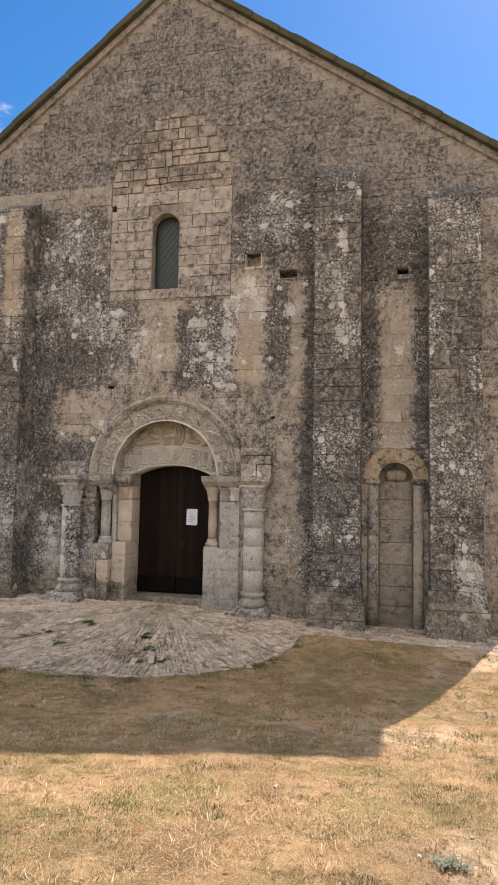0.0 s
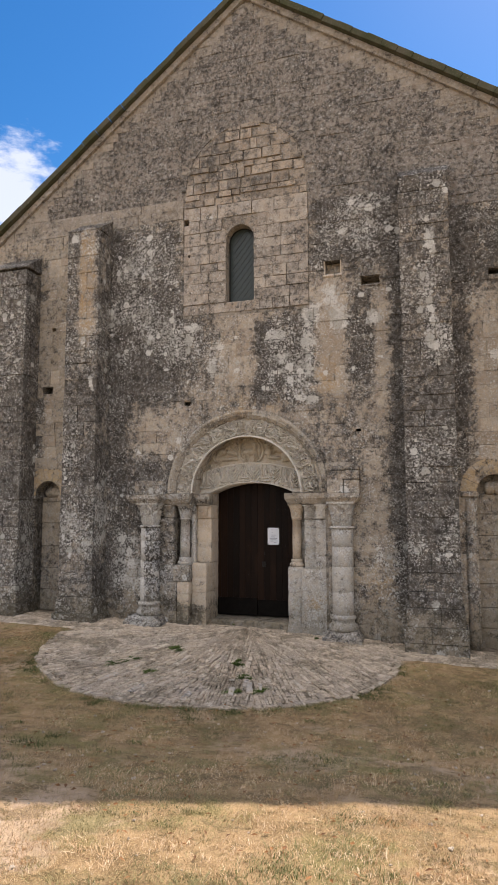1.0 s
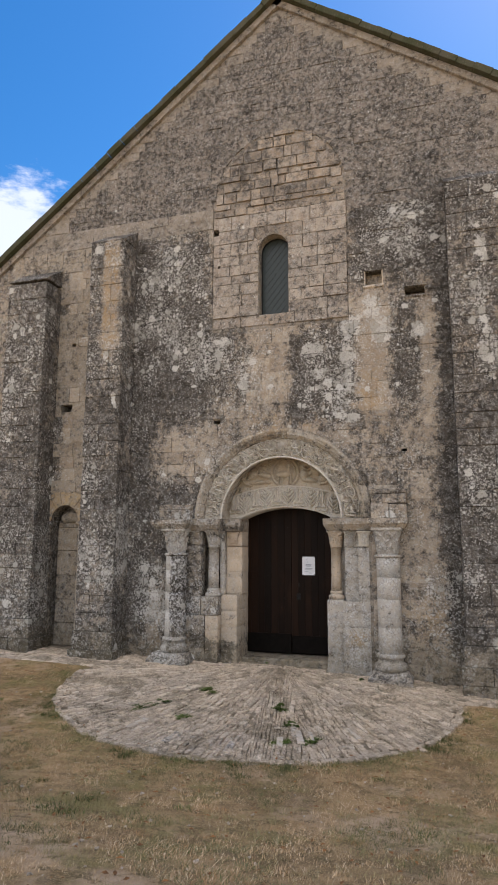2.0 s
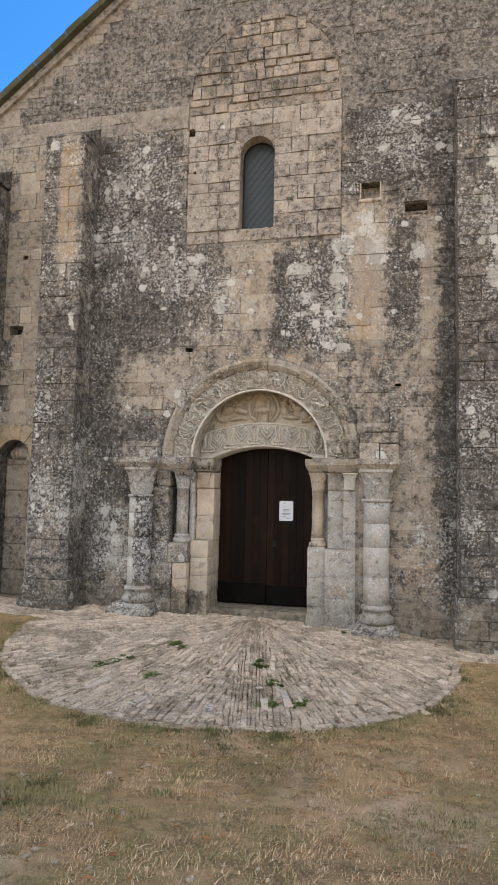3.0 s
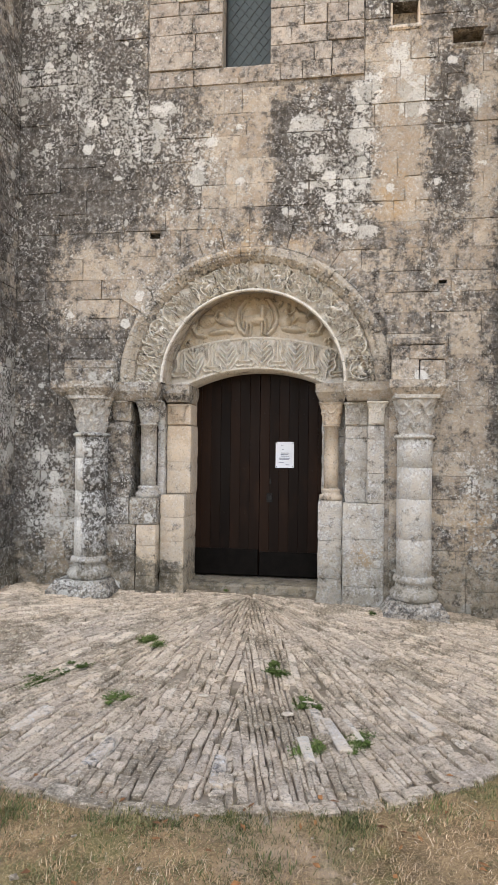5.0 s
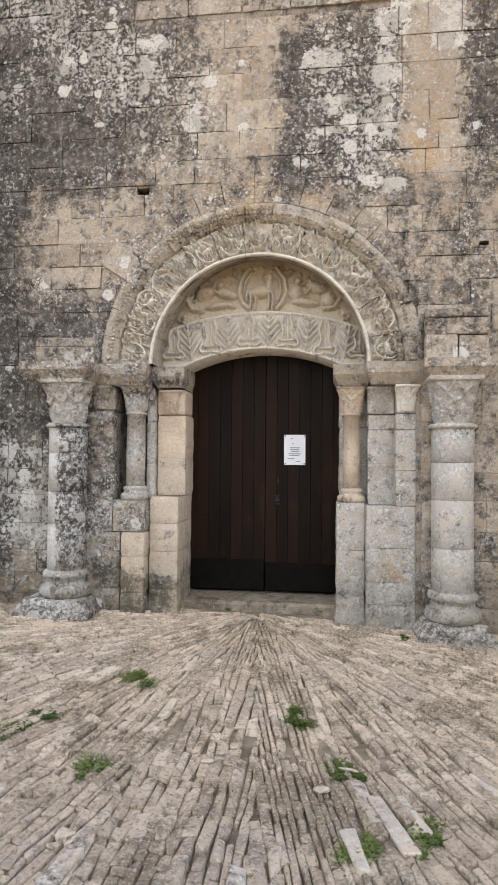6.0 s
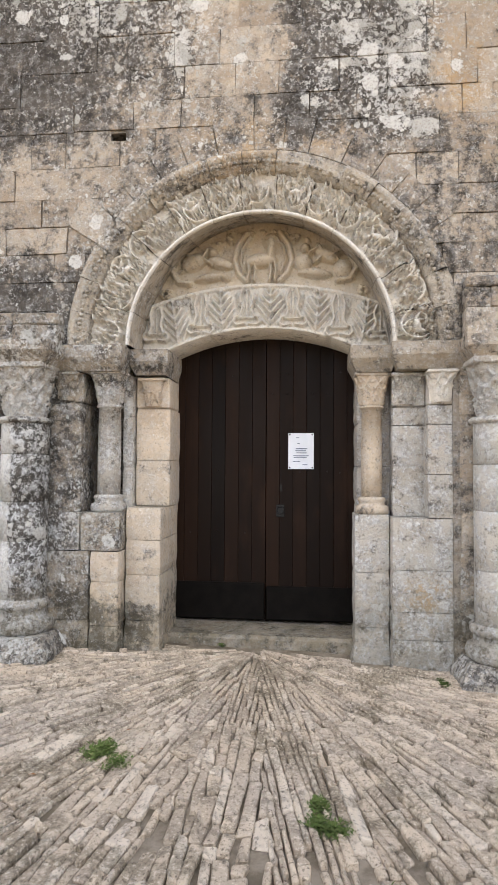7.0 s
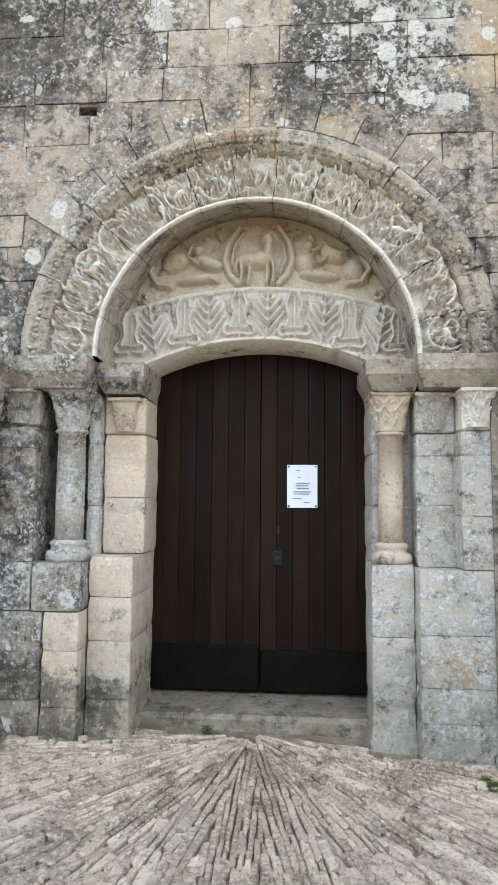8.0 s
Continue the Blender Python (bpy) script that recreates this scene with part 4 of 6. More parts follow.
def grid_faces(n, m):
    return [(i * m + j, (i + 1) * m + j, (i + 1) * m + j + 1, i * m + j + 1) for i in range(n - 1) for j in range(m - 1)]


M_HOOD = stone_material("hood_limestone", base=(0.54, 0.475, 0.38), alt=(0.47, 0.41, 0.32), dark=0.30, white=0.75, ochre=0.5, free=0.7, damp=False, fleck=9.0, ochre_spots=((-0.6, 0.1, 3.4, 3.8, 0.15, 0.15),))
R0, R1, R2 = 0.945, 1.275, 1.41
rr = random.Random(5)


def beast(k, u, v, w, r):
    """A plain four-legged shape curled inside a scroll."""
    k.lump(u, v, r * 0.62, r * 0.28, w * 12, 0.040)
    k.lump(u + w * r * 0.55, v + r * 0.32, r * 0.24, r * 0.17, w * 40, 0.042)
    k.stroke([(u + w * r * 0.35, v + r * 0.10), (u + w * r * 0.55, v + r * 0.30)], 0.013, 0.038)
    for d in (-0.45, -0.25, 0.25, 0.45):
        k.stroke([(u + d * r, v - r * 0.1), (u + d * r + rr.uniform(-0.01, 0.01), v - r * 0.62)], 0.007, 0.034)
    k.stroke([(u - w * r * 0.5, v), (u - w * r * 0.85, v + r * 0.3), (u - w * r * 0.55, v + r * 0.65), (u, v + r * 0.6)], 0.008, 0.032)


def archivolt_relief():
    """Vine scrolls that hold leaves and curled beasts; u runs along the arch at mid radius, v across."""
    k = Relief()
    L = math.pi * 1.13
    wid = 0.255
    n = 15
    step = L / n
    for i in range(n):
        u = step * (i + 0.5) + rr.uniform(-0.03, 0.03)
        way = 1 if i % 2 else -1
        r = wid * rr.uniform(0.34, 0.46)
        v = wid * rr.uniform(0.45, 0.55)
        a0 = rr.uniform(0, 360)
        k.stroke([(u + r * (1 - 0.012 * q) * math.cos(radians(a0 + way * 15 * q)), v + r * (1 - 0.012 * q) * math.sin(radians(a0 + way * 15 * q))) for q in range(rr.randrange(9, 16))], 0.010, 0.032)
        if i % 3 == 0:
            beast(k, u, v - 0.01, rr.choice((-1, 1)), r * 0.85)
        elif i % 3 == 1:
            for a in (-75, -45, -15, 15, 45, 75):
                k.leaf(u, v - way * r * 0.45, 90 * way + a, r * rr.uniform(0.8, 1.1), 0.026, 0.040)
        else:
            for a in range(0, 360, 52):
                k.leaf(u, v, a + rr.uniform(-12, 12), r * rr.uniform(0.55, 0.8), 0.030, 0.038)
            k.lump(u, v, 0.020, 0.020, 0, 0.045)
        # leaves and stems that fill the corners between the scrolls
        for vv in (0.06, 0.94):
            ub = u + step / 2
            for a in (-50, -18, 18, 50):
                k.leaf(ub, wid * vv, (90 if vv < 0.5 else 270) + a, rr.uniform(0.06, 0.10), 0.024, 0.034)
            k.spiral(ub + rr.uniform(-0.02, 0.02), wid * (0.30 if vv < 0.5 else 0.70), 0.026, 1.2, rr.uniform(0, 360), 0.007, 0.034, way)
        for _ in range(16):
            k.leaf(u + rr.uniform(-0.12, 0.12), wid * rr.uniform(0.06, 0.94), rr.uniform(0, 360), rr.uniform(0.045, 0.085), rr.uniform(0.022, 0.036), rr.uniform(0.028, 0.042))
        for _ in range(9):
            uu, v0, aa = u + rr.uniform(-0.11, 0.11), wid * rr.uniform(0.1, 0.9), rr.uniform(0, 6.28)
            k.stroke([(uu, v0), (uu + 0.025 * math.cos(aa), v0 + 0.025 * math.sin(aa)), (uu + 0.045 * math.cos(aa + 0.8), v0 + 0.045 * math.sin(aa + 0.8))], 0.006, 0.030)
    return k, L, wid


def build_archivolt():
    k, L, wid = archivolt_relief()
    n = 13
    cuts = [0.0] + [L * (i + rr.uniform(-0.12, 0.12)) / n for i in range(1, n)] + [L]
    for i in range(n):
        u0, u1 = cuts[i] + 0.002, cuts[i + 1] - 0.002
        nu = max(10, int((u1 - u0) / 0.0055))
        us = np.linspace(u0, u1, nu)
        vv = np.linspace(0, 1, 42)
        U, V = np.meshgrid(us, vv * wid, indexing="ij")
        H = k.height(U, V) * 2.3 - 0.050
        H = H + rough(U, V, 38, 0.007, i)
        dv = rr.uniform(-0.006, 0.006)
        verts = []
        prof = 6
        for a in range(nu):
            th = us[a] / L * math.pi
            cs, sn = math.cos(th), math.sin(th)
            row = [(R0 + 0.006, 0.38, 0.085), (R0, 0.12, 0.030), (R0 + 0.002, -0.020, 0.0), (R0 + 0.010, -0.042, 0.0), (R0 + 0.024, -0.042, 0.0), (R0 + 0.032, -0.028, 0.0)]
            for r, y, up in row:
                verts.append((r * cs, y + dv, SPRING + (r + up) * sn))
            for b in range(len(vv)):
                r = R0 + 0.036 + vv[b] * (R1 - R0 - 0.036)
                verts.append((r * cs, -0.012 - H[a, b] + dv, SPRING + r * sn))
        m = prof + len(vv)
        me = solid(verts, grid_faces(nu, m))
        me.materials.append(M_CARVE)
        me.materials.append(M_HOOD)
        me.polygons.foreach_set("material_index", [1 if j < 2 else 0 for a in range(nu - 1) for j in range(m - 1)])
        part("voussoir", me, None, portal, smooth=True)
    # hood with a row of pearls
    n = 17
    for i in range(n):
        a0, a1 = 180 * i / n + 0.07, 180 * (i + 1) / n - 0.07
        dv = rr.uniform(-0.010, 0.008)
        wear = rr.uniform(0.0, 0.02) if rr.random() < 0.7 else 0.035
        prof = [(R1 - 0.02, 0.05), (R1 - 0.004, -0.03), (R1 + 0.018, -0.030), (R1 + 0.024, -0.048), (R1 + 0.07, -0.054 + wear * 0.4), (R1 + 0.078, -0.070 + wear), (R2 - 0.03, -0.078 + wear), (R2, -0.062 + wear), (R2 + 0.008, -0.03), (R2 + 0.008, 0.05)]
        verts = []
        seg = 16
        for s in range(seg + 1):
            th = radians(a0 + (a1 - a0) * s / seg)
            for r, y in prof:
                j = 0.012 * noise.noise((r * 22 + i * 7, s * 0.9, y * 25)) + 0.006 * noise.noise((r * 70, s * 2.5 + i * 9, y * 60))
                verts.append(((r + j) * math.cos(th), y + dv + j, SPRING + (r + j) * math.sin(th)))
        v = part("hood_stone", solid(verts, grid_faces(seg + 1, len(prof))), M_HOOD, portal, smooth=True)
        for s in range(7):
            if rr.random() < 0.18:
                continue
            th = radians(a0 + (a1 - a0) * (s + 0.5) / 7)
            r = R1 + 0.047
            x, z = r * math.cos(th), SPRING + r * math.sin(th)
            rad = rr.uniform(0.014, 0.019)
            bm = bmesh.new()
            bmesh.ops.create_icosphere(bm, subdivisions=1, radius=rad, matrix=Matrix.Translation((x, -0.058 + dv, z)))
            ball = ([tuple(p.co) for p in bm.verts], [[q.index for q in f.verts] for f in bm.faces])
            bm.free()
            part("pearl", solid(*ball), M_HOOD, v, smooth=True)
    # flush stones over the hood
    a = 33
    while a < 147:
        b = a + rr.uniform(6, 11)
        part("crown_stone", solid(*ring_data(0, SPRING, R2 + 0.012, R2 + rr.uniform(0.16, 0.30), a, b, -0.020 - rr.uniform(0, 0.008), 0.03, 4, 0.004)), M_WALL, portal)
        a = b


def lintel_low(u):
    return 2.41 - (1.74 - math.sqrt(max(0.0, 1.74 ** 2 - min(abs(u), 0.75) ** 2)))


def lintel_top(u):
    return 2.76 - (2.6 - math.sqrt(2.6 ** 2 - u ** 2))


def build_tympanum():
    # leaf frieze on the curved lintel
    k = Relief()
    def band(u):
        lo = lintel_low(u) if abs(u) < 0.74 else 2.29
        return lo, lintel_top(u) - lo

    for u in (-0.66, -0.31, 0.06, 0.41, 0.76):
        lo, h = band(u)
        lean = -u * 14
        k.lump(u - h * 0.45 * math.sin(radians(lean)), lo + h * 0.50, h * 0.46, 0.115, 90 + lean, 0.040, 5)
        k.leaf(u, lo + h * 0.62, 90 + lean, h * 0.36, 0.07, 0.036)
        k.stroke([(u, lo + 0.03), (u - h * 0.8 * math.sin(radians(lean)), lo + h * 0.88)], 0.007, 0.042)
    for u in (-0.84, -0.485, -0.125, 0.235, 0.585, 0.90):
        lo, h = band(u)
        for sd in (-1, 1):
            k.stroke([(u + sd * 0.028, lo + h * 0.90), (u + sd * 0.050, lo + h * 0.70), (u + sd * 0.034, lo + h * 0.45), (u + sd * 0.055, lo + h * 0.30), (u + sd * 0.092, lo + h * 0.27), (u + sd * 0.104, lo + h * 0.16), (u + sd * 0.08, lo + h * 0.09), (u + sd * 0.02, lo + h * 0.12)], 0.013, 0.036)
            k.leaf(u + sd * 0.055, lo + h * 0.36, 90 - sd * 10, h * 0.55, 0.045, 0.026)
        k.stroke([(u - 0.06, lo + h * 0.25), (u + 0.06, lo + h * 0.25)], 0.010, 0.034)
        k.stroke([(u, lo + h * 0.3), (u, lo + h * 0.85)], 0.012, 0.022)
    n, m = 300, 56
    us = np.linspace(-0.955, 0.955, n)
    U = np.repeat(us[:, None], m, 1)
    V = np.zeros_like(U)
    for i, u in enumerate(us):
        lo = lintel_low(u) if abs(u) < 0.75 else 2.235
        hi = min(lintel_top(u), SPRING + math.sqrt(max(0.0, 0.957 ** 2 - u * u)) + 0.02)
        V[i] = np.linspace(lo, max(hi, lo + 0.005), m)
    H = k.height(U, V)
    edge = np.zeros_like(U)
    t = np.linspace(0, 1, m)[None, :]
    edge = np.where(t < 0.06, 0.030, np.where(t > 0.93, 0.026, 0.0))
    H = np.maximum(H * 2.2 - 0.024, edge - 0.004) + rough(U, V, 26, 0.004, 40)
    verts = []
    for i in range(n):
        verts.append((us[i], 0.80, V[i, 0]))
        for j in range(m):
            verts.append((us[i], 0.352 - H[i, j], V[i, j]))
        verts.append((us[i], 0.40, V[i, -1]))
    part("lintel", solid(verts, grid_faces(n, m + 2)), M_CARVE, portal, "curved lintel carved with a leaf frieze", smooth=True)
    # relief field: a ring with a plain lump in it, soft lumps and scrolls beside it
    k = Relief()
    for sd in (-1, 1):
        k.stroke([(sd * 0.13, 3.17), (sd * 0.20, 3.07), (sd * 0.225, 2.95), (sd * 0.19, 2.85), (sd * 0.13, 2.79)], 0.024, 0.040)
        k.stroke([(sd * 0.10, 3.14), (sd * 0.16, 3.05), (sd * 0.175, 2.95), (sd * 0.14, 2.86)], 0.010, 0.034)
    k.lump(-0.02, 2.95, 0.13, 0.060, 4, 0.070)
    k.stroke([(0.06, 2.98), (0.07, 3.07)], 0.035, 0.062)
    k.lump(0.065, 3.10, 0.070, 0.070, 0, 0.036)
    k.lump(0.06, 3.09, 0.042, 0.034, 20, 0.068)
    for dx in (-0.12, -0.07, 0.05, 0.09):
        k.stroke([(dx, 2.94), (dx + 0.012, 2.87), (dx, 2.79)], 0.013, 0.050)
    k.stroke([(-0.14, 2.96), (-0.155, 2.88)], 0.012, 0.045)
    # rounded shapes on either side
    for u, v, a_, b_, turn, h in ((-0.40, 3.02, 0.040, 0.040, 0, 0.060), (-0.34, 2.94, 0.110, 0.050, -18, 0.064), (-0.42, 2.825, 0.130, 0.036, 8, 0.058), (-0.55, 2.95, 0.105, 0.070, 24, 0.052), (-0.31, 2.83, 0.06, 0.03, -20, 0.05),
                                  (0.33, 3.04, 0.038, 0.038, 0, 0.058), (0.31, 2.93, 0.070, 0.075, 10, 0.062), (0.40, 2.84, 0.135, 0.040, -6, 0.058), (0.49, 2.98, 0.095, 0.055, -28, 0.052), (0.62, 2.87, 0.075, 0.080, 0, 0.060)):
        k.lump(u, v, a_, b_, turn, h)
    for sd in (-1, 1):
        k.stroke([(sd * 0.36, 3.00), (sd * 0.44, 3.05), (sd * 0.47, 2.98), (sd * 0.40, 2.92)], 0.014, 0.048)
        k.stroke([(sd * 0.58, 2.78), (sd * 0.67, 2.79), (sd * 0.72, 2.87), (sd * 0.68, 2.96)], 0.022, 0.046)
        k.leaf(sd * 0.50, 2.95, 90 - sd * 60, 0.16, 0.045, 0.058)
        for a_ in range(0, 360, 60):
            k.lump(sd * 0.775 + 0.028 * math.cos(radians(a_)), 2.70 + 0.028 * math.sin(radians(a_)), 0.018, 0.018, 0, 0.040)
        k.leaf(sd * 0.24, 3.08, 90 - sd * 30, 0.09, 0.04, 0.046)
    for i in range(27):
        a_ = radians(14 + 152 * i / 26)
        k.lump(0.885 * math.cos(a_), SPRING + 0.965 * math.sin(a_), 0.026, 0.014, math.degrees(a_) + 60, 0.026)
    n, m = 260, 80
    us = np.linspace(-0.945, 0.945, n)
    U = np.repeat(us[:, None], m, 1)
    V = np.zeros_like(U)
    for i, u in enumerate(us):
        hi = SPRING + 1.045 * math.sqrt(max(0.0, 1 - (u / 0.962) ** 2))
        lo = min(lintel_top(u) - 0.01, hi - 0.003)
        V[i] = np.linspace(lo, hi, m)
    H = k.height(U, V) * 1.5 - 0.01 + rough(U, V, 20, 0.004, 50)
    verts = [(us[i], 0.375 - H[i, j], V[i, j]) for i in range(n) for j in range(m)]
    part("tympanum", solid(verts, grid_faces(n, m)), M_TYMP, portal, "worn relief of rounded lumps round a ring", smooth=True)
    part("tympanum_core", solid(*prism_data(arch_outline(0.0, 1.2, 2.46, SPRING + 0.3, 1.0)[::-1], 0.42, 1.1)), M_BASE, portal)


def worn_block(x0, x1, y0, y1, z0, z1, flare, seed):
    """A squared stone whose faces are a little uneven, its foot flared outwards; closed front, sides, top and bottom."""
    nx, nz = max(2, int((x1 - x0) / 0.045)), max(2, int((z1 - z0) / 0.045))
    depth = [0.0, 0.03, min(0.12, (y1 - y0) * 0.5), y1 - y0]
    ring = [(0.0, d) for d in depth[:0:-1]] + [(i / nx, 0.0) for i in range(nx + 1)] + [(1.0, d) for d in depth[1:]]
    vs = []
    for j in range(nz + 1):
        f = j / nz
        g = flare * max(0.0, 1 - f * 1.6) ** 2
        for u, d in ring:
            x = x0 - g + (x1 - x0 + 2 * g) * u
            y = y0 - g + d + (g if d > 0.05 else 0)
            z = z0 + (z1 - z0) * f
            e = 0.007 * noise.noise((x * 9 + seed, z * 9, d * 9)) + 0.004 * noise.noise((x * 26, z * 26 + seed, d * 20))
            corner = 0.006 if u in (0.0, 1.0) and d == 0.0 else 0.0
            rim = 0.006 if j in (0, nz) else 0.0
            sx = 1 if u == 0.0 else -1 if u == 1.0 else 0
            vs.append((x + sx * (corner + rim + (e if d > 0 else 0)), y + (e + corner + rim if d == 0.0 else 0), z))
    m = len(ring)
    fs = [(j * m + i, j * m + i + 1, (j + 1) * m + i + 1, (j + 1) * m + i) for j in range(nz) for i in range(m - 1)]
    fs += [tuple(range(m - 1, -1, -1)), tuple(nz * m + i for i in range(m))]
    return solid(vs, fs)


def stack(x0, x1, y0, y1, z0, z1, mat, parent, hmin=0.24, hmax=0.40, foot=0.0, name="stone_block"):
    """A pier laid up of squared stones."""
    z = z0
    first = True
    while z < z1 - 0.01:
        h = rr.uniform(hmin, hmax)
        t = z + h if z1 - (z + h) > 0.12 else z1
        f = rr.uniform(-0.003, 0.003)
        part(name, worn_block(x0, x1, y0 + f, y1, z + 0.0018, t - 0.0018, foot * 2.4 if first else 0.0, rr.uniform(0, 50)), mat, parent)
        z = t
        first = False


def capital_data(cx, cy, z0, z1, w, depth, seed, leaf_rows=2):
    """A flaring bell, round below and square above, carved with upright leaves, crossing stems and corner scrolls."""
    rq = random.Random(seed)
    h = z1 - z0
    k = Relief()
    around = 2 * math.pi * w * 0.38
    n = 8
    for i in range(n + 1):
        u = around * i / n
        for a in (-26, 0, 26):
            k.leaf(u, 0.02 * h, 90 + a, h * rq.uniform(0.42, 0.52), w * 0.11, w * 0.060)
        k.lump(u, h * 0.50, w * 0.055, h * 0.05, 0, w * 0.085)
        if leaf_rows > 1:
            m = u + around / n / 2
            k.stroke([(m - around / n * 0.45, h * 0.42), (m, h * 0.66), (m + around / n * 0.40, h * 0.90)], w * 0.028, w * 0.055)
            k.stroke([(m + around / n * 0.45, h * 0.42), (m, h * 0.66), (m - around / n * 0.40, h * 0.90)], w * 0.028, w * 0.055)
            k.spiral(u, h * 0.80, w * 0.07, 1.3, rq.uniform(0, 360), w * 0.022, w * 0.055, rq.choice((1, -1)))
    nt, nz = 120, 44
    th = np.linspace(0, 2 * math.pi, nt)
    t = np.linspace(0, 1, nz)
    TH, T = np.meshgrid(th, t, indexing="ij")
    H = k.height(TH / (2 * math.pi) * around, T * h)
    sq = np.maximum(np.abs(np.cos(TH)), np.abs(np.sin(TH)))
    Rr = w * (0.335 + 0.135 * T ** 2.2) / sq ** (0.85 * T ** 1.5) + H - w * 0.02
    X, Y, Z = cx + Rr * np.cos(TH), cy + Rr * np.sin(TH), z0 + T * h
    vs = [(float(X[i, j]), float(Y[i, j]), float(Z[i, j])) for i in range(nt) for j in range(nz)]
    return [(vs, grid_faces(nt, nz)), box_data(cx - w * 0.49, cx + w * 0.49, cy - w * 0.49, cy + w * 0.49, z1 - h * 0.10, z1 + 0.004, c=0.008)]


def ring_profile(r, z0, z1):
    """A rounded moulding."""
    n = 6
    return [(r + (z1 - z0) / 2 * math.sin(math.pi * i / n), z0 + (z1 - z0) * i / n) for i in range(n + 1)]


def small_column(cx, cy, r, z0, z1, cap_z, top_z, w, mat, cap_mat, label):
    col = thing("column", (cx, cy, z0), label, "column")
    part("base", solid(*lathe_data(cx, cy, [(r + 0.045, z0), (r + 0.05, z0 + 0.03), (r + 0.045, z0 + 0.055), (r + 0.02, z0 + 0.065), (r + 0.018, z0 + 0.085), (r + 0.03, z0 + 0.10), (r + 0.02, z0 + 0.118), (r, z0 + 0.125)])), mat, col, smooth=True)
    part("shaft", solid(*lathe_data(cx, cy, [(r, z0 + 0.12), (r + 0.002, z0 + 0.4), (r - 0.002, cap_z - 0.03)] + ring_profile(r, cap_z - 0.03, cap_z), 32)), mat, col, smooth=True)
    part("capital", joined(capital_data(cx, cy, cap_z, top_z, w, w, int(cx * 100) % 97)), cap_mat, col, "small carved leaf capital", smooth=True)
    return col


def big_column(cx, cy, r, zb, mat, x_pl0, x_pl1, y_pl, label, weathered):
    col = thing("column", (cx, cy, zb), label, "column", "tall columns flanking the portal")
    # sloped plinth
    z1 = zb + 0.15
    t = 0.07
    vs = [(x_pl0, y_pl, zb - 0.12), (x_pl1, y_pl, zb - 0.12), (x_pl1, 0.05, zb - 0.12), (x_pl0, 0.05, zb - 0.12),
          (x_pl0, y_pl, zb + 0.05), (x_pl1, y_pl, zb + 0.05), (x_pl1, 0.05, zb + 0.05), (x_pl0, 0.05, zb + 0.05),
          (x_pl0 + t, y_pl + t, z1), (x_pl1 - t, y_pl + t, z1), (x_pl1 - t, 0.05, z1), (x_pl0 + t, 0.05, z1)]
    fs = [(0, 1, 5, 4), (1, 2, 6, 5), (2, 3, 7, 6), (3, 0, 4, 7), (4, 5, 9, 8), (5, 6, 10, 9), (6, 7, 11, 10), (7, 4, 8, 11), (8, 9, 10, 11), (3, 2, 1, 0)]
    part("plinth", solid(vs, fs), M_PLINTH, col, "sloping square stone plinth, dark with lichen")
    b = z1
    part("base", solid(*lathe_data(cx, cy, [(r + 0.03, b - 0.01), (r + 0.055, b + 0.015), (r + 0.065, b + 0.05), (r + 0.05, b + 0.09), (r + 0.015, b + 0.11), (r + 0.005, b + 0.16), (r + 0.03, b + 0.175), (r + 0.035, b + 0.20), (r + 0.02, b + 0.225), (r, b + 0.235)], 36)), mat, col, smooth=True)
    z = b + 0.23
    while z < 1.60:
        h = rr.uniform(0.26, 0.42)
        t1 = z + h if 1.64 - (z + h) > 0.15 else 1.64
        e = rr.uniform(-0.003, 0.003)
        part("drum", solid(*lathe_data(cx + e, cy, [(r - 0.004, z), (r + e, z + 0.004), (r + e, t1 - 0.005), (r - 0.004, t1 - 0.001)], 36)), mat, col, smooth=True)
        z = t1
    part("neck_ring", solid(*lathe_data(cx, cy, ring_profile(r + 0.008, 1.635, 1.68), 32)), mat, col, smooth=True)
    part("capital", joined(capital_data(cx, cy, 1.675, 2.06, 0.44, 0.44, 7 if weathered else 8, 2)), mat, col, "weathered carved capital with twisting stems", smooth=True)


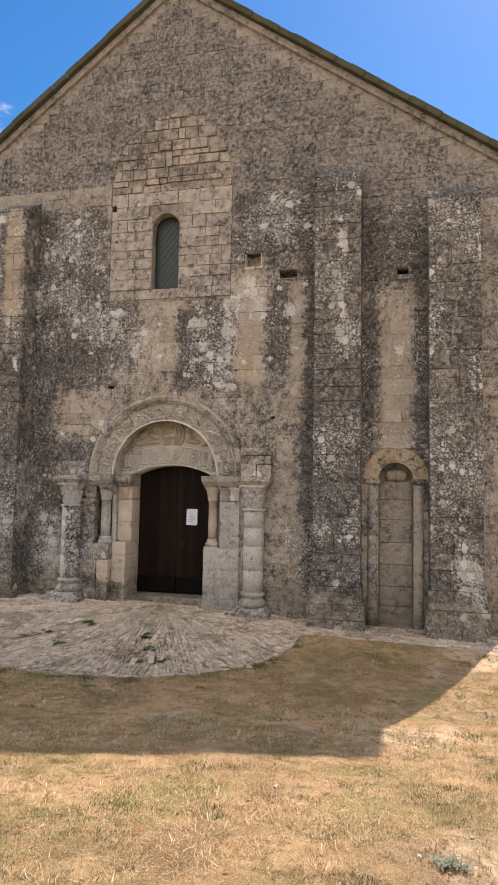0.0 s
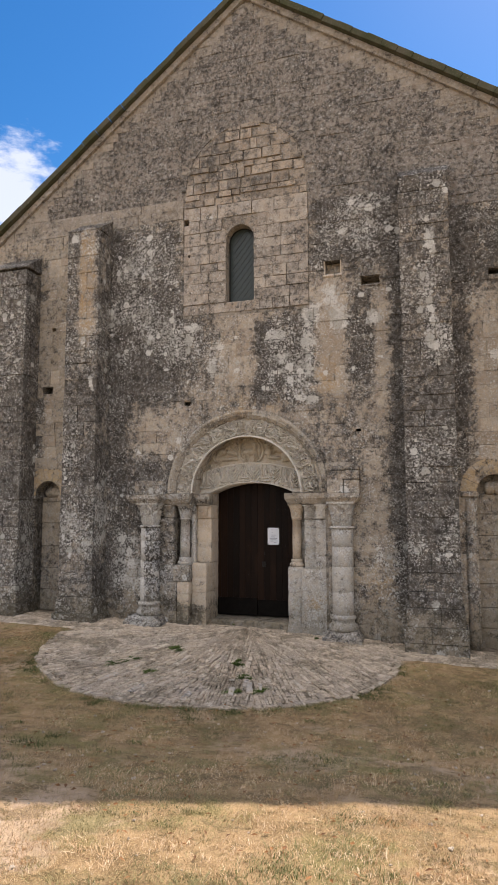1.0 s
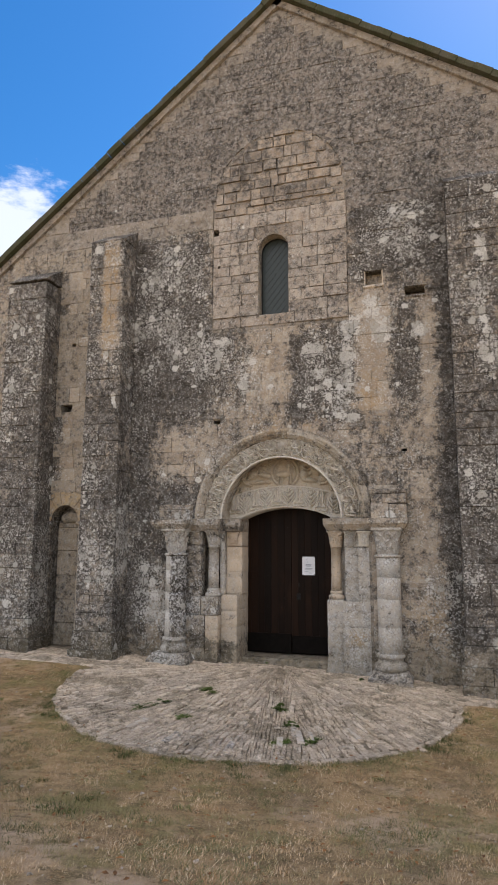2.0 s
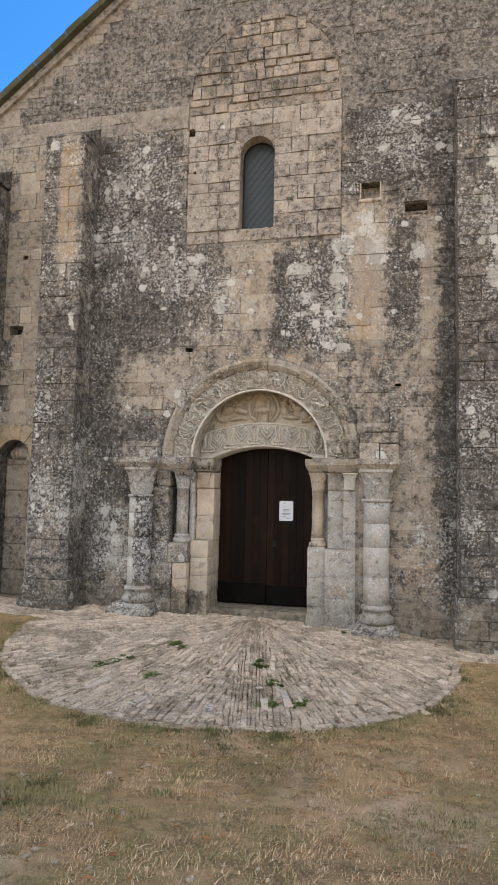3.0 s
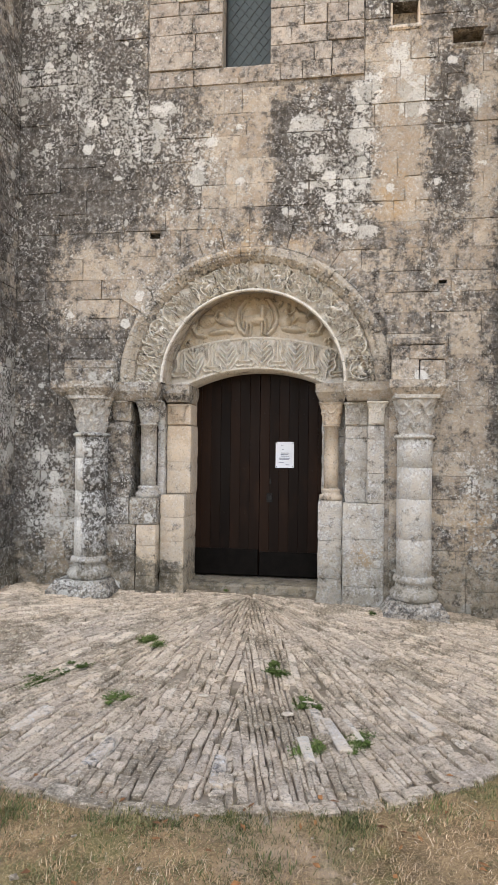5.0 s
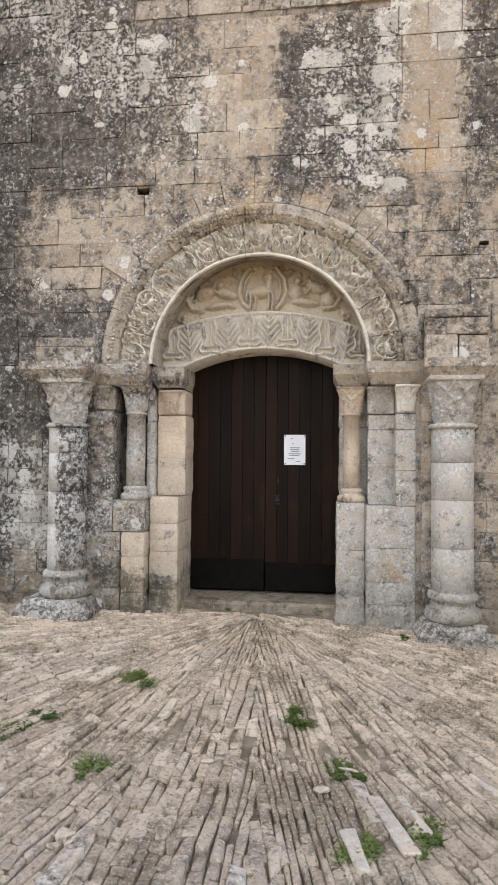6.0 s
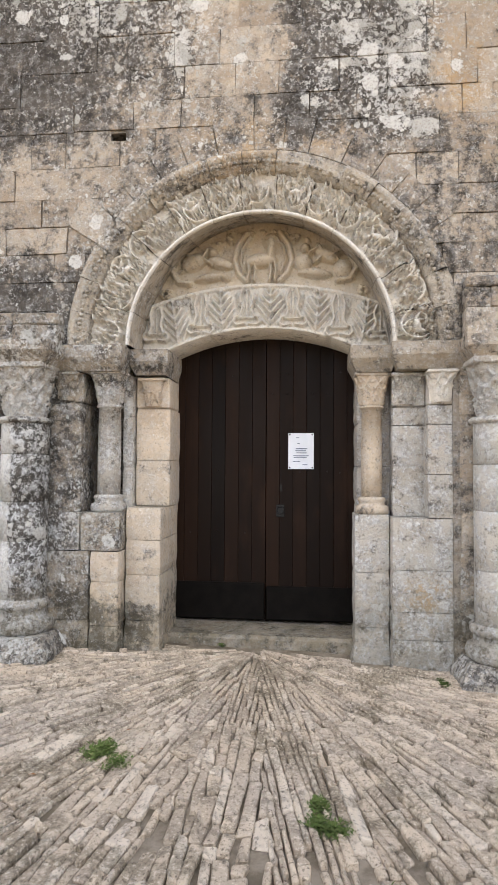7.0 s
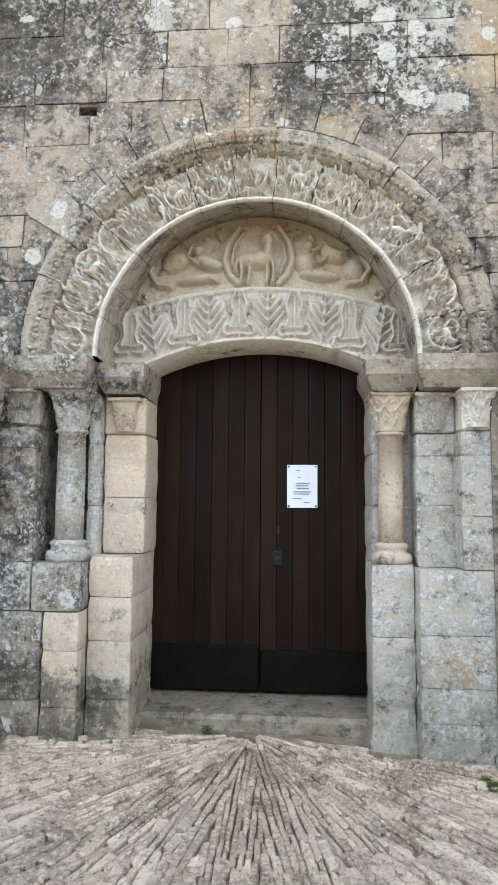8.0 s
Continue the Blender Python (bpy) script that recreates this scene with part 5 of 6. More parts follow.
def build_portal():
    build_archivolt()
    build_tympanum()
    # right-hand jamb
    stack(0.72, 1.0, 0.36, 1.1, -0.12, 2.26, M_GREY, portal, foot=0.0)
    stack(0.69, 0.945, 0.15, 0.42, -0.14, 1.0, M_GREY, portal, foot=0.03)
    stack(0.945, 1.50, 0.03, 0.55, -0.14, 0.985, M_GREY, portal, hmin=0.18, hmax=0.3, foot=0.012)
    stack(0.965, 1.22, 0.19, 0.6, 0.985, 1.78, M_GREY, portal)
    stack(1.19, 1.52, 0.026, 0.55, 0.987, 1.78, M_GREY, portal)
    part("capital_block", joined([box_data(0.965, 1.2, 0.17, 0.6, 1.785, 2.02)] + capital_data(1.07, 0.22, 1.80, 2.02, 0.24, 0.2, 21)), M_GREY, portal, smooth=False)
    part("capital_block", joined([box_data(1.205, 1.5, 0.03, 0.6, 1.785, 2.02)] + capital_data(1.29, 0.06, 1.80, 2.02, 0.22, 0.2, 22)), M_CARVE, portal)
    # left-hand jamb
    stack(-1.02, -0.745, 0.34, 1.1, -0.12, 2.26, M_GOLD, portal)
    stack(-0.975, -0.70, 0.27, 0.6, 1.035, 1.78, M_GOLD, portal)
    stack(-0.985, -0.715, 0.06, 0.6, -0.12, 1.03, M_GOLD, portal, foot=0.01)
    part("capital_block", joined([box_data(-0.975, -0.71, 0.265, 0.6, 1.785, 2.02)] + capital_data(-0.84, 0.30, 1.80, 2.01, 0.22, 0.2, 23, 1)), M_GOLD, portal)
    stack(-1.06, -0.98, 0.20, 0.6, 1.0, 2.03, M_GREY, portal)
    stack(-1.21, -0.99, -0.06, 0.5, -0.14, 0.72, M_GOLD, portal, foot=0.012)
    stack(-1.285, -0.99, -0.06, 0.5, 0.725, 1.0, M_DARK, portal)
    stack(-1.55, -1.213, -0.055, 0.55, -0.14, 0.72, M_DARK, portal, foot=0.010)
    stack(-1.55, -1.29, -0.055, 0.55, 0.723, 1.0, M_GREY, portal)
    stack(-1.55, -1.30, -0.02, 0.55, 1.0, 1.80, M_DARK, portal)
    part("capital_block", joined([box_data(-1.55, -1.30, 0.0, 0.6, 1.805, 2.03)] + capital_data(-1.42, 0.03, 1.82, 2.02, 0.22, 0.2, 24)), M_DARK, portal)
    # core behind both jambs
    part("jamb_core", box(0.98, 1.6, 0.5, 1.1, -0.3, 2.3), M_BASE, portal)
    part("jamb_core", box(-1.6, -1.0, 0.45, 1.1, -0.3, 2.3), M_BASE, portal)
    # imposts
    for x0, x1, y0 in ((0.66, 0.985, 0.06), (0.94, 1.46, -0.07), (-1.0, -0.69, 0.10), (-1.62, -0.98, -0.10)):
        v = [(x0, y0, 2.125), (x1, y0, 2.125), (x1, 0.6, 2.125), (x0, 0.6, 2.125), (x0, y0, 2.215), (x1, y0, 2.215), (x1, 0.6, 2.215), (x0, 0.6, 2.215), (x0 + 0.05, y0 + 0.06, 2.03), (x1 - 0.03, y0 + 0.06, 2.03), (x1 - 0.03, 0.6, 2.03), (x0 + 0.05, 0.6, 2.03)]
        f = [(0, 1, 5, 4), (1, 2, 6, 5), (2, 3, 7, 6), (3, 0, 4, 7), (4, 5, 6, 7), (8, 9, 1, 0), (9, 10, 2, 1), (10, 11, 3, 2), (11, 8, 0, 3), (11, 10, 9, 8)]
        part("impost", solid(v, f), M_DARK if x0 < 0 else M_NICHE, portal)
    for x0, x1, y0 in ((1.38, 1.95, -0.36), (-2.02, -1.40, -0.40)):
        v = [(x0, y0, 2.13), (x1, y0, 2.13), (x1, 0.05, 2.13), (x0, 0.05, 2.13), (x0, y0, 2.20), (x1, y0, 2.20), (x1, 0.05, 2.20), (x0, 0.05, 2.20), (x0 + 0.06, y0 + 0.07, 2.05), (x1 - 0.06, y0 + 0.07, 2.05), (x1 - 0.06, 0.05, 2.05), (x0 + 0.06, 0.05, 2.05)]
        part("impost", solid(v, f), M_DARK if x0 < 0 else M_WALL, portal)
    # stumps of masonry over the tall columns
    for x0, x1, d, z1 in ((1.42, 1.93, 0.16, 2.64), (-2.0, -1.45, 0.14, 2.45)):
        z = 2.2
        while z < z1 - 0.03:
            h = rr.uniform(0.13, 0.24)
            t = min(z + h, z1)
            xm = rr.uniform(x0 + 0.15, x1 - 0.15)
            for a, b in ((x0, xm), (xm, x1)):
                part("stone_block", box(a + 0.001, b - 0.001, -d + rr.uniform(-0.008, 0.008), 0.03, z + 0.001, t - 0.001, c=0.010, jit=0.006, rng=rr), M_DARK if x0 < 0 else M_WALL, portal)
            z = t
    part("threshold", box(-0.80, 0.76, 0.30, 1.0, -0.15, 0.065, c=0.025, jit=0.006, rng=rr), M_NICHE, portal, "worn stone door sill")


build_portal()
small_column(0.825, 0.27, 0.075, 1.0, 0, 1.80, 2.03, 0.27, M_GOLD, M_GOLD, "slender golden limestone column with carved capital beside the door")
small_column(-1.135, 0.13, 0.085, 1.0, 0, 1.80, 2.04, 0.28, M_GREY, M_GREY, "short grey lichen-spotted column with carved capital on a pedestal")
big_column(1.640, -0.10, 0.168, -0.075, M_GREY, 1.335, 1.945, -0.34, "tall pale grey engaged column on a sloping plinth", False)
big_column(-1.68, -0.12, 0.165, 0.015, M_GREY, -2.03, -1.37, -0.42, "tall eroded engaged column, half white with lichen", True)

# ---- door ----


def build_door():
    y = 0.75
    for side, x0, x1 in ((-1, -0.80, -0.002), (1, 0.002, 0.78)):
        door = thing("door_1" if side < 0 else "door_2", ((x0 + x1) / 2, y, 0.07), "dark brown vertically boarded door leaf, closed" if side < 0 else "dark brown boarded door leaf with a pinned notice, closed", "door", "", "structure")
        n = 7
        w = (x1 - x0) / n
        for i in range(n):
            a, b = x0 + i * w, x0 + (i + 1) * w
            part("plank", box(a + 0.0007, b - 0.0007, y + rr.uniform(0, 0.002), y + 0.05, 0.08, 2.48, c=0.0025), M_DOOR, door)
        part("bottom_rail", box(x0 + 0.004, x1 - 0.004, y - 0.022, y + 0.01, 0.085, 0.385 if side < 0 else 0.36, c=0.012), M_RAIL, door, "darker tarred board")
        nails = []
        for i in range(n):
            for z in ((2.10, 1.30, 0.80) if side < 0 else (2.12, 1.95, 1.30)):
                if rr.random() < 0.6:
                    nails.append(lathe_nail(x0 + (i + 0.5) * w + rr.uniform(-0.01, 0.01), y, z + rr.uniform(-0.01, 0.01)))
        part("nail_heads", joined(nails), M_IRON, door)
        if side > 0:
            part("lock_plate", box(0.085, 0.155, y - 0.008, y + 0.002, 0.93, 1.03, c=0.003), M_IRON, door)
            part("handle_ring", joined([torus_data(0.12, y - 0.016, 0.985, 0.030, 0.006)]), M_IRON, door, smooth=True)
            part("keyhole_plate", box(0.115, 0.135, y - 0.006, y + 0.002, 1.14, 1.20, c=0.002), M_IRON, door)
    # black slab added to stand for darkness inside the doorway
    setting("interior_wall", box(-1.2, 1.2, 1.15, 1.2, -0.3, 3.2), M_IRON, "dark interior behind the doors", "interior")


def lathe_nail(x, y, z):
    v, f = lathe_data(0, 0, [(0.007, 0.0), (0.006, 0.004), (0.002, 0.007)], 8)
    return [(x + p[0], y - p[2] + 0.001, z + p[1]) for p in v], f


def torus_data(cx, cy, cz, R, r, n=20, m=8):
    vs, fs = [], []
    for i in range(n):
        a = 2 * math.pi * i / n
        for j in range(m):
            b = 2 * math.pi * j / m
            vs.append((cx + (R + r * math.cos(b)) * math.cos(a), cy + r * math.sin(b), cz + (R + r * math.cos(b)) * math.sin(a)))
    for i in range(n):
        for j in range(m):
            fs.append((i * m + j, ((i + 1) % n) * m + j, ((i + 1) % n) * m + (j + 1) % m, i * m + (j + 1) % m))
    return vs, fs


build_door()


def build_notice():
    x0, x1, z0, z1, y = 0.185, 0.395, 1.325, 1.622, 0.7415
    note = thing("paper_notice", (0.29, y, z0), "white printed paper notice pinned to the dark door", "notice")
    vs, fs = [], []
    for j in range(7):
        for i in range(6):
            u, v = i / 5, j / 6
            vs.append((x0 + (x1 - x0) * u, y - 0.003 * math.sin(v * 5 + u * 3), z0 + (z1 - z0) * v))
    fs = grid_faces(7, 6)
    sheet = part("sheet", solid(vs, [f[::-1] for f in fs]), M_PAPER, note, smooth=True)
    mod_rows = ((0.86, 0.30, 0.12), (0.70, 0.36, 0.09), (0.56, 0.30, 0.45), (0.50, 0.28, 0.42), (0.44, 0.32, 0.40), (0.36, 0.2, 0.6), (0.31, 0.22, 0.5), (0.20, 0.18, 0.3), (0.11, 0.55, 0.2))
    for v, u, w in mod_rows:
        part("text_bar", box(x0 + (x1 - x0) * u, x0 + (x1 - x0) * (u + w), y - 0.0055, y - 0.004, z0 + (z1 - z0) * v, z0 + (z1 - z0) * v + 0.006, c=0.0004), M_INK, sheet)
    pins = [lathe_nail(x, y - 0.003, z) for x in (x0 + 0.012, x1 - 0.012) for z in (z0 + 0.012, z1 - 0.012)]
    for v, f in pins:
        part("pin", solid(v, f), M_IRON, note)


build_notice()

# ---- paving ----
CX, CY, CR = -0.05, -1.05, 2.60
FAN = (0.0, 0.22)


def stone_piece(cx, cy, ang, length, width, height, lift):
    """A paving stone set on edge, long side along ang."""
    v, f = box_data(-length / 2, length / 2, -width / 2, width / 2, -0.07, height, c=0.006, jit=min(0.011, width * 0.22), rng=rr)
    ca, sa = math.cos(ang), math.sin(ang)
    tx, ty = rr.uniform(-0.02, 0.02), rr.uniform(-0.04, 0.04)
    out = []
    for x, y, z in v:
        X, Y = cx + x * ca - y * sa, cy + x * sa + y * ca
        out.append((X, Y, ground_z(X, Y) + z + lift + x * tx + y * ty))
    return out, f


def fan_stones():
    """Narrow stones near the door, wider and rougher ones farther out, in sectors of parallel rows."""
    out = []
    for sectors, near, far_r, w0, w1 in ((15, 0.08, 1.30, 0.022, 0.050), (15, 1.30, 5.0, 0.030, 0.068)):
        for s in range(sectors):
            a0, a1 = -math.pi + math.pi * s / sectors, -math.pi + math.pi * (s + 1) / sectors
            am, half = (a0 + a1) / 2, (a1 - a0) / 2
            tan = math.tan(half)
            o = -0.95
            while o < 0.95:
                w = rr.uniform(w0, w1)
                oc = o + w / 2
                t = max(near + rr.uniform(-0.06, 0.06), abs(oc) / tan - 0.07 + rr.uniform(0, 0.03))
                while t < far_r:
                    long = rr.random() < 0.22
                    ln = rr.uniform(0.20, 0.36) if long else rr.uniform(0.05, 0.20)
                    m = t + ln / 2
                    x = FAN[0] + math.cos(am) * m - math.sin(am) * oc
                    y = FAN[1] + math.sin(am) * m + math.cos(am) * oc
                    e = CR + 0.035 * noise.noise((x * 3, y * 3, 1))
                    worn = noise.noise((x * 1.7 + 4, y * 1.7, 6.0)) > 0.34
                    if math.hypot(x - CX, y - CY) < e - 0.05 and y < 0.16 and not (y > -0.02 and abs(x) > 0.68) and not (worn and rr.random() < 0.06):
                        k = rr.uniform(0.80, 0.98) if worn else 1.0
                        out.append((x, y, am + rr.uniform(-0.03, 0.03) * (3 if worn else 1), ln * k - rr.uniform(0.0, 0.008), (w - rr.uniform(0.001, 0.009)) * k))
                    t += ln
                o += w
    return out


def strip_stones():
    out = []
    y = -0.06
    while y > -0.92:
        w = rr.uniform(0.06, 0.10)
        for x0, x1 in ((-6.6, -1.4), (1.4, 6.8)):
            x = x0
            while x < x1:
                ln = rr.uniform(0.10, 0.26)
                yc = y - w / 2
                if math.hypot(x + ln / 2 - CX, yc - CY) > CR - 0.03:
                    out.append((x + ln / 2, yc, 0.0, ln - 0.012, w - 0.010))
                x += ln
        y -= w
    return out


def build_paving():
    pave = setting("pavement", solid(*lathe_data(CX, CY, [(0.5, -0.50), (0.5, -0.42)], 16)), M_PAVE, "half-round apron of narrow worn stones fanning out from the church door", "pavement")
    stones = fan_stones()
    stones.sort(key=lambda s: abs(s[0] - 0.1) * 1.4 + abs(s[1] + 1.2))
    rest = []
    for i, s in enumerate(stones):
        piece = stone_piece(s[0], s[1], s[2], s[3], s[4], rr.uniform(0.014, 0.030) + 0.012 * noise.noise((s[0] * 5, s[1] * 5, 8)), -0.012)
        if i < 300:
            part("paving_stone", solid(*piece), M_PAVE, pave)
        else:
            rest.append(piece)
    a = -math.pi * 0.985
    while a < -0.04:
        ln = rr.uniform(0.09, 0.24)
        r = CR + rr.uniform(-0.03, 0.01)
        rest.append(stone_piece(CX + r * math.cos(a + ln / 2 / CR), CY + r * math.sin(a + ln / 2 / CR), a + ln / 2 / CR + math.pi / 2, ln - 0.012, rr.uniform(0.06, 0.10), rr.uniform(0.008, 0.022), 0.0))
        a += ln / CR
    # a few long pale slabs where the fan was mended
    for x, y, ln, w in ((0.80, -2.55, 0.34, 0.062), (0.90, -2.72, 0.40, 0.075), (1.00, -2.62, 0.30, 0.05), (0.74, -2.92, 0.26, 0.06), (1.42, -2.36, 0.34, 0.06), (-0.9, -2.9, 0.30, 0.07), (-0.35, -3.2, 0.28, 0.08), (0.3, -3.25, 0.30, 0.075)):
        a = math.atan2(y - FAN[1], x - FAN[0])
        part("paving_stone", solid(*stone_piece(x, y, a, ln, w, 0.026, 0.0)), M_SLAB, pave)
    ob = part("paving_stones", joined(rest), M_PAVE, pave)
    ob["kind"] = "stuff"
    strip = [stone_piece(s[0], s[1], s[2], s[3], s[4], rr.uniform(0.0, 0.012), 0.0) for s in strip_stones()]
    foot = setting("footing_strip", joined(strip), M_PAVE, "strip of small grey cobbles along the foot of the wall", "pavement")


build_paving()

# ---- plants ----


def blade(x, y, z, h, w, ang, lean):
    ca, sa = math.cos(ang), math.sin(ang)
    dx, dy = math.cos(ang + 1.3) * lean, math.sin(ang + 1.3) * lean
    return [(x - ca * w, y - sa * w, z), (x + ca * w, y + sa * w, z), (x + dx * 0.45 + ca * w * 0.7, y + dy * 0.45 + sa * w * 0.7, z + h * 0.65), (x + dx * 0.45 - ca * w * 0.7, y + dy * 0.45 - sa * w * 0.7, z + h * 0.65), (x + dx, y + dy, z + h)]


def grass_mesh(count, green, seed):
    rg = random.Random(seed)
    vs, fs = [], []
    made = 0
    tries = 0
    while made < count and tries < count * 8:
        tries += 1
        y = -1.0 - 7.8 * rg.random() ** 0.85
        x = rg.uniform(-4.2, 6.6)
        if math.hypot(x - CX, y - CY) < CR - 0.02 or y > -0.93:
            continue
        c = noise.noise((x * 1.1, y * 1.1, 7.0)) + 0.5 * noise.noise((x * 3.3, y * 3.3, 2.0))
        edge = math.hypot(x - CX, y - CY) - CR
        if green and c < 0.10 and not (edge < 0.10 + 0.25 * rg.random() and rg.random() < 0.75):
            continue
        if not green and c < -0.45 and rg.random() < 0.8:
            continue
        if noise.noise((x * 7, y * 7, 4.0)) < -0.05 and rg.random() < 0.6:
            continue
        tall = rg.random() < 0.035
        h = rg.uniform(0.008, 0.026) * (1.9 if tall else 1.0)
        lean = h * (rg.uniform(1.2, 2.6) if tall else rg.uniform(0.5, 1.8))
        h *= 0.6 if tall else 1.0
        o = len(vs)
        vs += blade(x, y, ground_z(x, y) - 0.004 + 0.012 * noise.noise((x * 1.3, y * 1.3, 0)), h, rg.uniform(0.0009, 0.0023) * (1.4 if tall else 1.0), rg.uniform(0, 6.28), lean)
        fs += [(o, o + 1, o + 2, o + 3), (o + 3, o + 2, o + 4)]
        made += 1
    return solid(vs, fs)


tagged(part("dry_grass", grass_mesh(400000, False, 3), M_STRAW, None), "short sun-bleached straw-coloured grass", "grass", kind="stuff")
tagged(part("green_grass", grass_mesh(110000, True, 4), M_GRASS, None), "thin patches of greener grass in the dry turf", "grass", kind="stuff")


def tufts():
    """Clumps of longer green grass, thicker near the apron's rim."""
    rg = random.Random(33)
    vs, fs = [], []
    for k in range(150):
        if k < 50:
            a, d = rg.uniform(-3.1, -0.05), CR + rg.uniform(0.03, 0.22)
            cx, cy = CX + d * math.cos(a), CY + d * math.sin(a)
        else:
            cx, cy = rg.uniform(-3.0, 5.4), rg.uniform(-8.8, -1.2)
        if math.hypot(cx - CX, cy - CY) < CR + 0.02 or cy > -1.0:
            continue
        wide = rg.uniform(0.04, 0.20)
        sx = rg.uniform(0.8, 1.5)
        for i in range(int(wide * 1500)):
            x, y = cx + rg.gauss(0, wide * 0.5) * sx, cy + rg.gauss(0, wide * 0.5)
            if math.hypot(x - CX, y - CY) < CR - 0.01:
                continue
            h = rg.uniform(0.010, 0.036)
            o = len(vs)
            vs += blade(x, y, ground_z(x, y) - 0.004, h, rg.uniform(0.0012, 0.003), rg.uniform(0, 6.28), h * rg.uniform(0.3, 1.2))
            fs += [(o, o + 1, o + 2, o + 3), (o + 3, o + 2, o + 4)]
    return solid(vs, fs)


tagged(part("grass_tufts", tufts(), M_TUFT, None), "dark green tufts of longer grass in the dry turf", "grass", kind="stuff")


def weed(x, y, spread, n, seed, stretch=0.0, label="small green weed growing in the paving joints", group="weeds in the paving", mat=None, rise=1.0):
    rg = random.Random(seed)
    vs, fs = [], []
    top = thing("weed", (x, y, ground_z(x, y)), label, "plant", group)
    hubs = [(x + rg.gauss(0, spread * 0.45) + stretch * k * 0.02, y + rg.gauss(0, spread * 0.6), spread * rg.uniform(0.25, 0.6)) for k in range(6)]
    for i in range(int(n * 3.2)):
        hx, hy, hs = hubs[rg.randrange(6)]
        px, py = hx + rg.gauss(0, hs * 0.5), hy + rg.gauss(0, hs * 0.6)
        z = ground_z(px, py) + 0.011 * rise
        ln, w = rg.uniform(0.010, 0.030), rg.uniform(0.002, 0.006)
        b = rg.uniform(0, 6.28)
        up = rg.uniform(0.15, 0.9)
        ca, sa = math.cos(b), math.sin(b)
        o = len(vs)
        vs += [(px, py, z), (px + ca * ln * 0.5 - sa * w, py + sa * ln * 0.5 + ca * w, z + ln * up * 0.5), (px + ca * ln, py + sa * ln, z + ln * up * 0.7), (px + ca * ln * 0.5 + sa * w, py + sa * ln * 0.5 - ca * w, z + ln * up * 0.55)]
        fs.append((o, o + 1, o + 2, o + 3))
    part("leaves", solid(vs, fs), mat or M_WEED, top)


WEEDS = ((0.46, -1.80, 0.10, 420, -0.4), (-0.60, -1.46, 0.11, 420, 0.2), (0.70, -2.30, 0.09, 260, -0.3), (1.05, -2.80, 0.10, 240, 0.0),
         (-1.14, -2.30, 0.12, 240, 0.3), (-0.52, -2.52, 0.09, 160, 0.2), (0.77, -2.92, 0.10, 200, 0.0), (-0.98, -2.06, 0.08, 120, 0.3), (1.25, -0.25, 0.04, 60, 0.0), (-0.28, 0.24, 0.03, 40, 0.0))
for i, (x, y, s, n, st) in enumerate(WEEDS):
    weed(x, y, s, n, 60 + i, st)


weed(4.17, -7.15, 0.07, 200, 90, 0.0, "grey-green wild herb growing in the dry turf", "herbs in the turf", M_HERB)


def leaves():
    rg = random.Random(9)
    vs, fs = [], []
    for i in range(1300):
        y = -1.2 - 7.3 * rg.random()
        x = rg.uniform(-3.5, 6.0)
        if math.hypot(x - CX, y - CY) < CR - 0.1 and rg.random() < 0.97:
            continue
        z = ground_z(x, y) + 0.018
        b, ln, w = rg.uniform(0, 6.28), rg.uniform(0.012, 0.03), rg.uniform(0.006, 0.014)
        ca, sa = math.cos(b), math.sin(b)
        o = len(vs)
        vs += [(x - ca * ln, y - sa * ln, z), (x - sa * w, y + ca * w, z + rg.uniform(0, 0.012)), (x + ca * ln, y + sa * ln, z + 0.005), (x + sa * w, y - ca * w, z + rg.uniform(0, 0.012))]
        fs.append((o, o + 1, o + 2, o + 3))
    return solid(vs, fs)


tagged(part("fallen_leaves", leaves(), M_DEAD, None), "scattered brown fallen leaves on the dry turf", "leaves", kind="stuff")



def pebbles():
    rg = random.Random(21)
    pieces = []
    for i in range(420):
        y = -1.3 - 7.0 * rg.random()
        x = rg.uniform(-3.5, 6.2)
        if math.hypot(x - CX, y - CY) < CR:
            continue
        r = rg.uniform(0.004, 0.016)
        v, f = box_data(-r, r, -r * 0.8, r * 0.8, -r * 0.4, r * 0.5, c=r * 0.4, jit=r * 0.3, rng=rg)
        a = rg.uniform(0, 6.28)
        z = ground_z(x, y) + 0.006
        pieces.append(([(x + p[0] * math.cos(a) - p[1] * math.sin(a), y + p[0] * math.sin(a) + p[1] * math.cos(a), z + p[2]) for p in v], f))
    return joined(pieces)


tagged(part("pebbles", pebbles(), M_PAVE, None), "small pale pebbles scattered in the turf", "pebbles", kind="stuff")


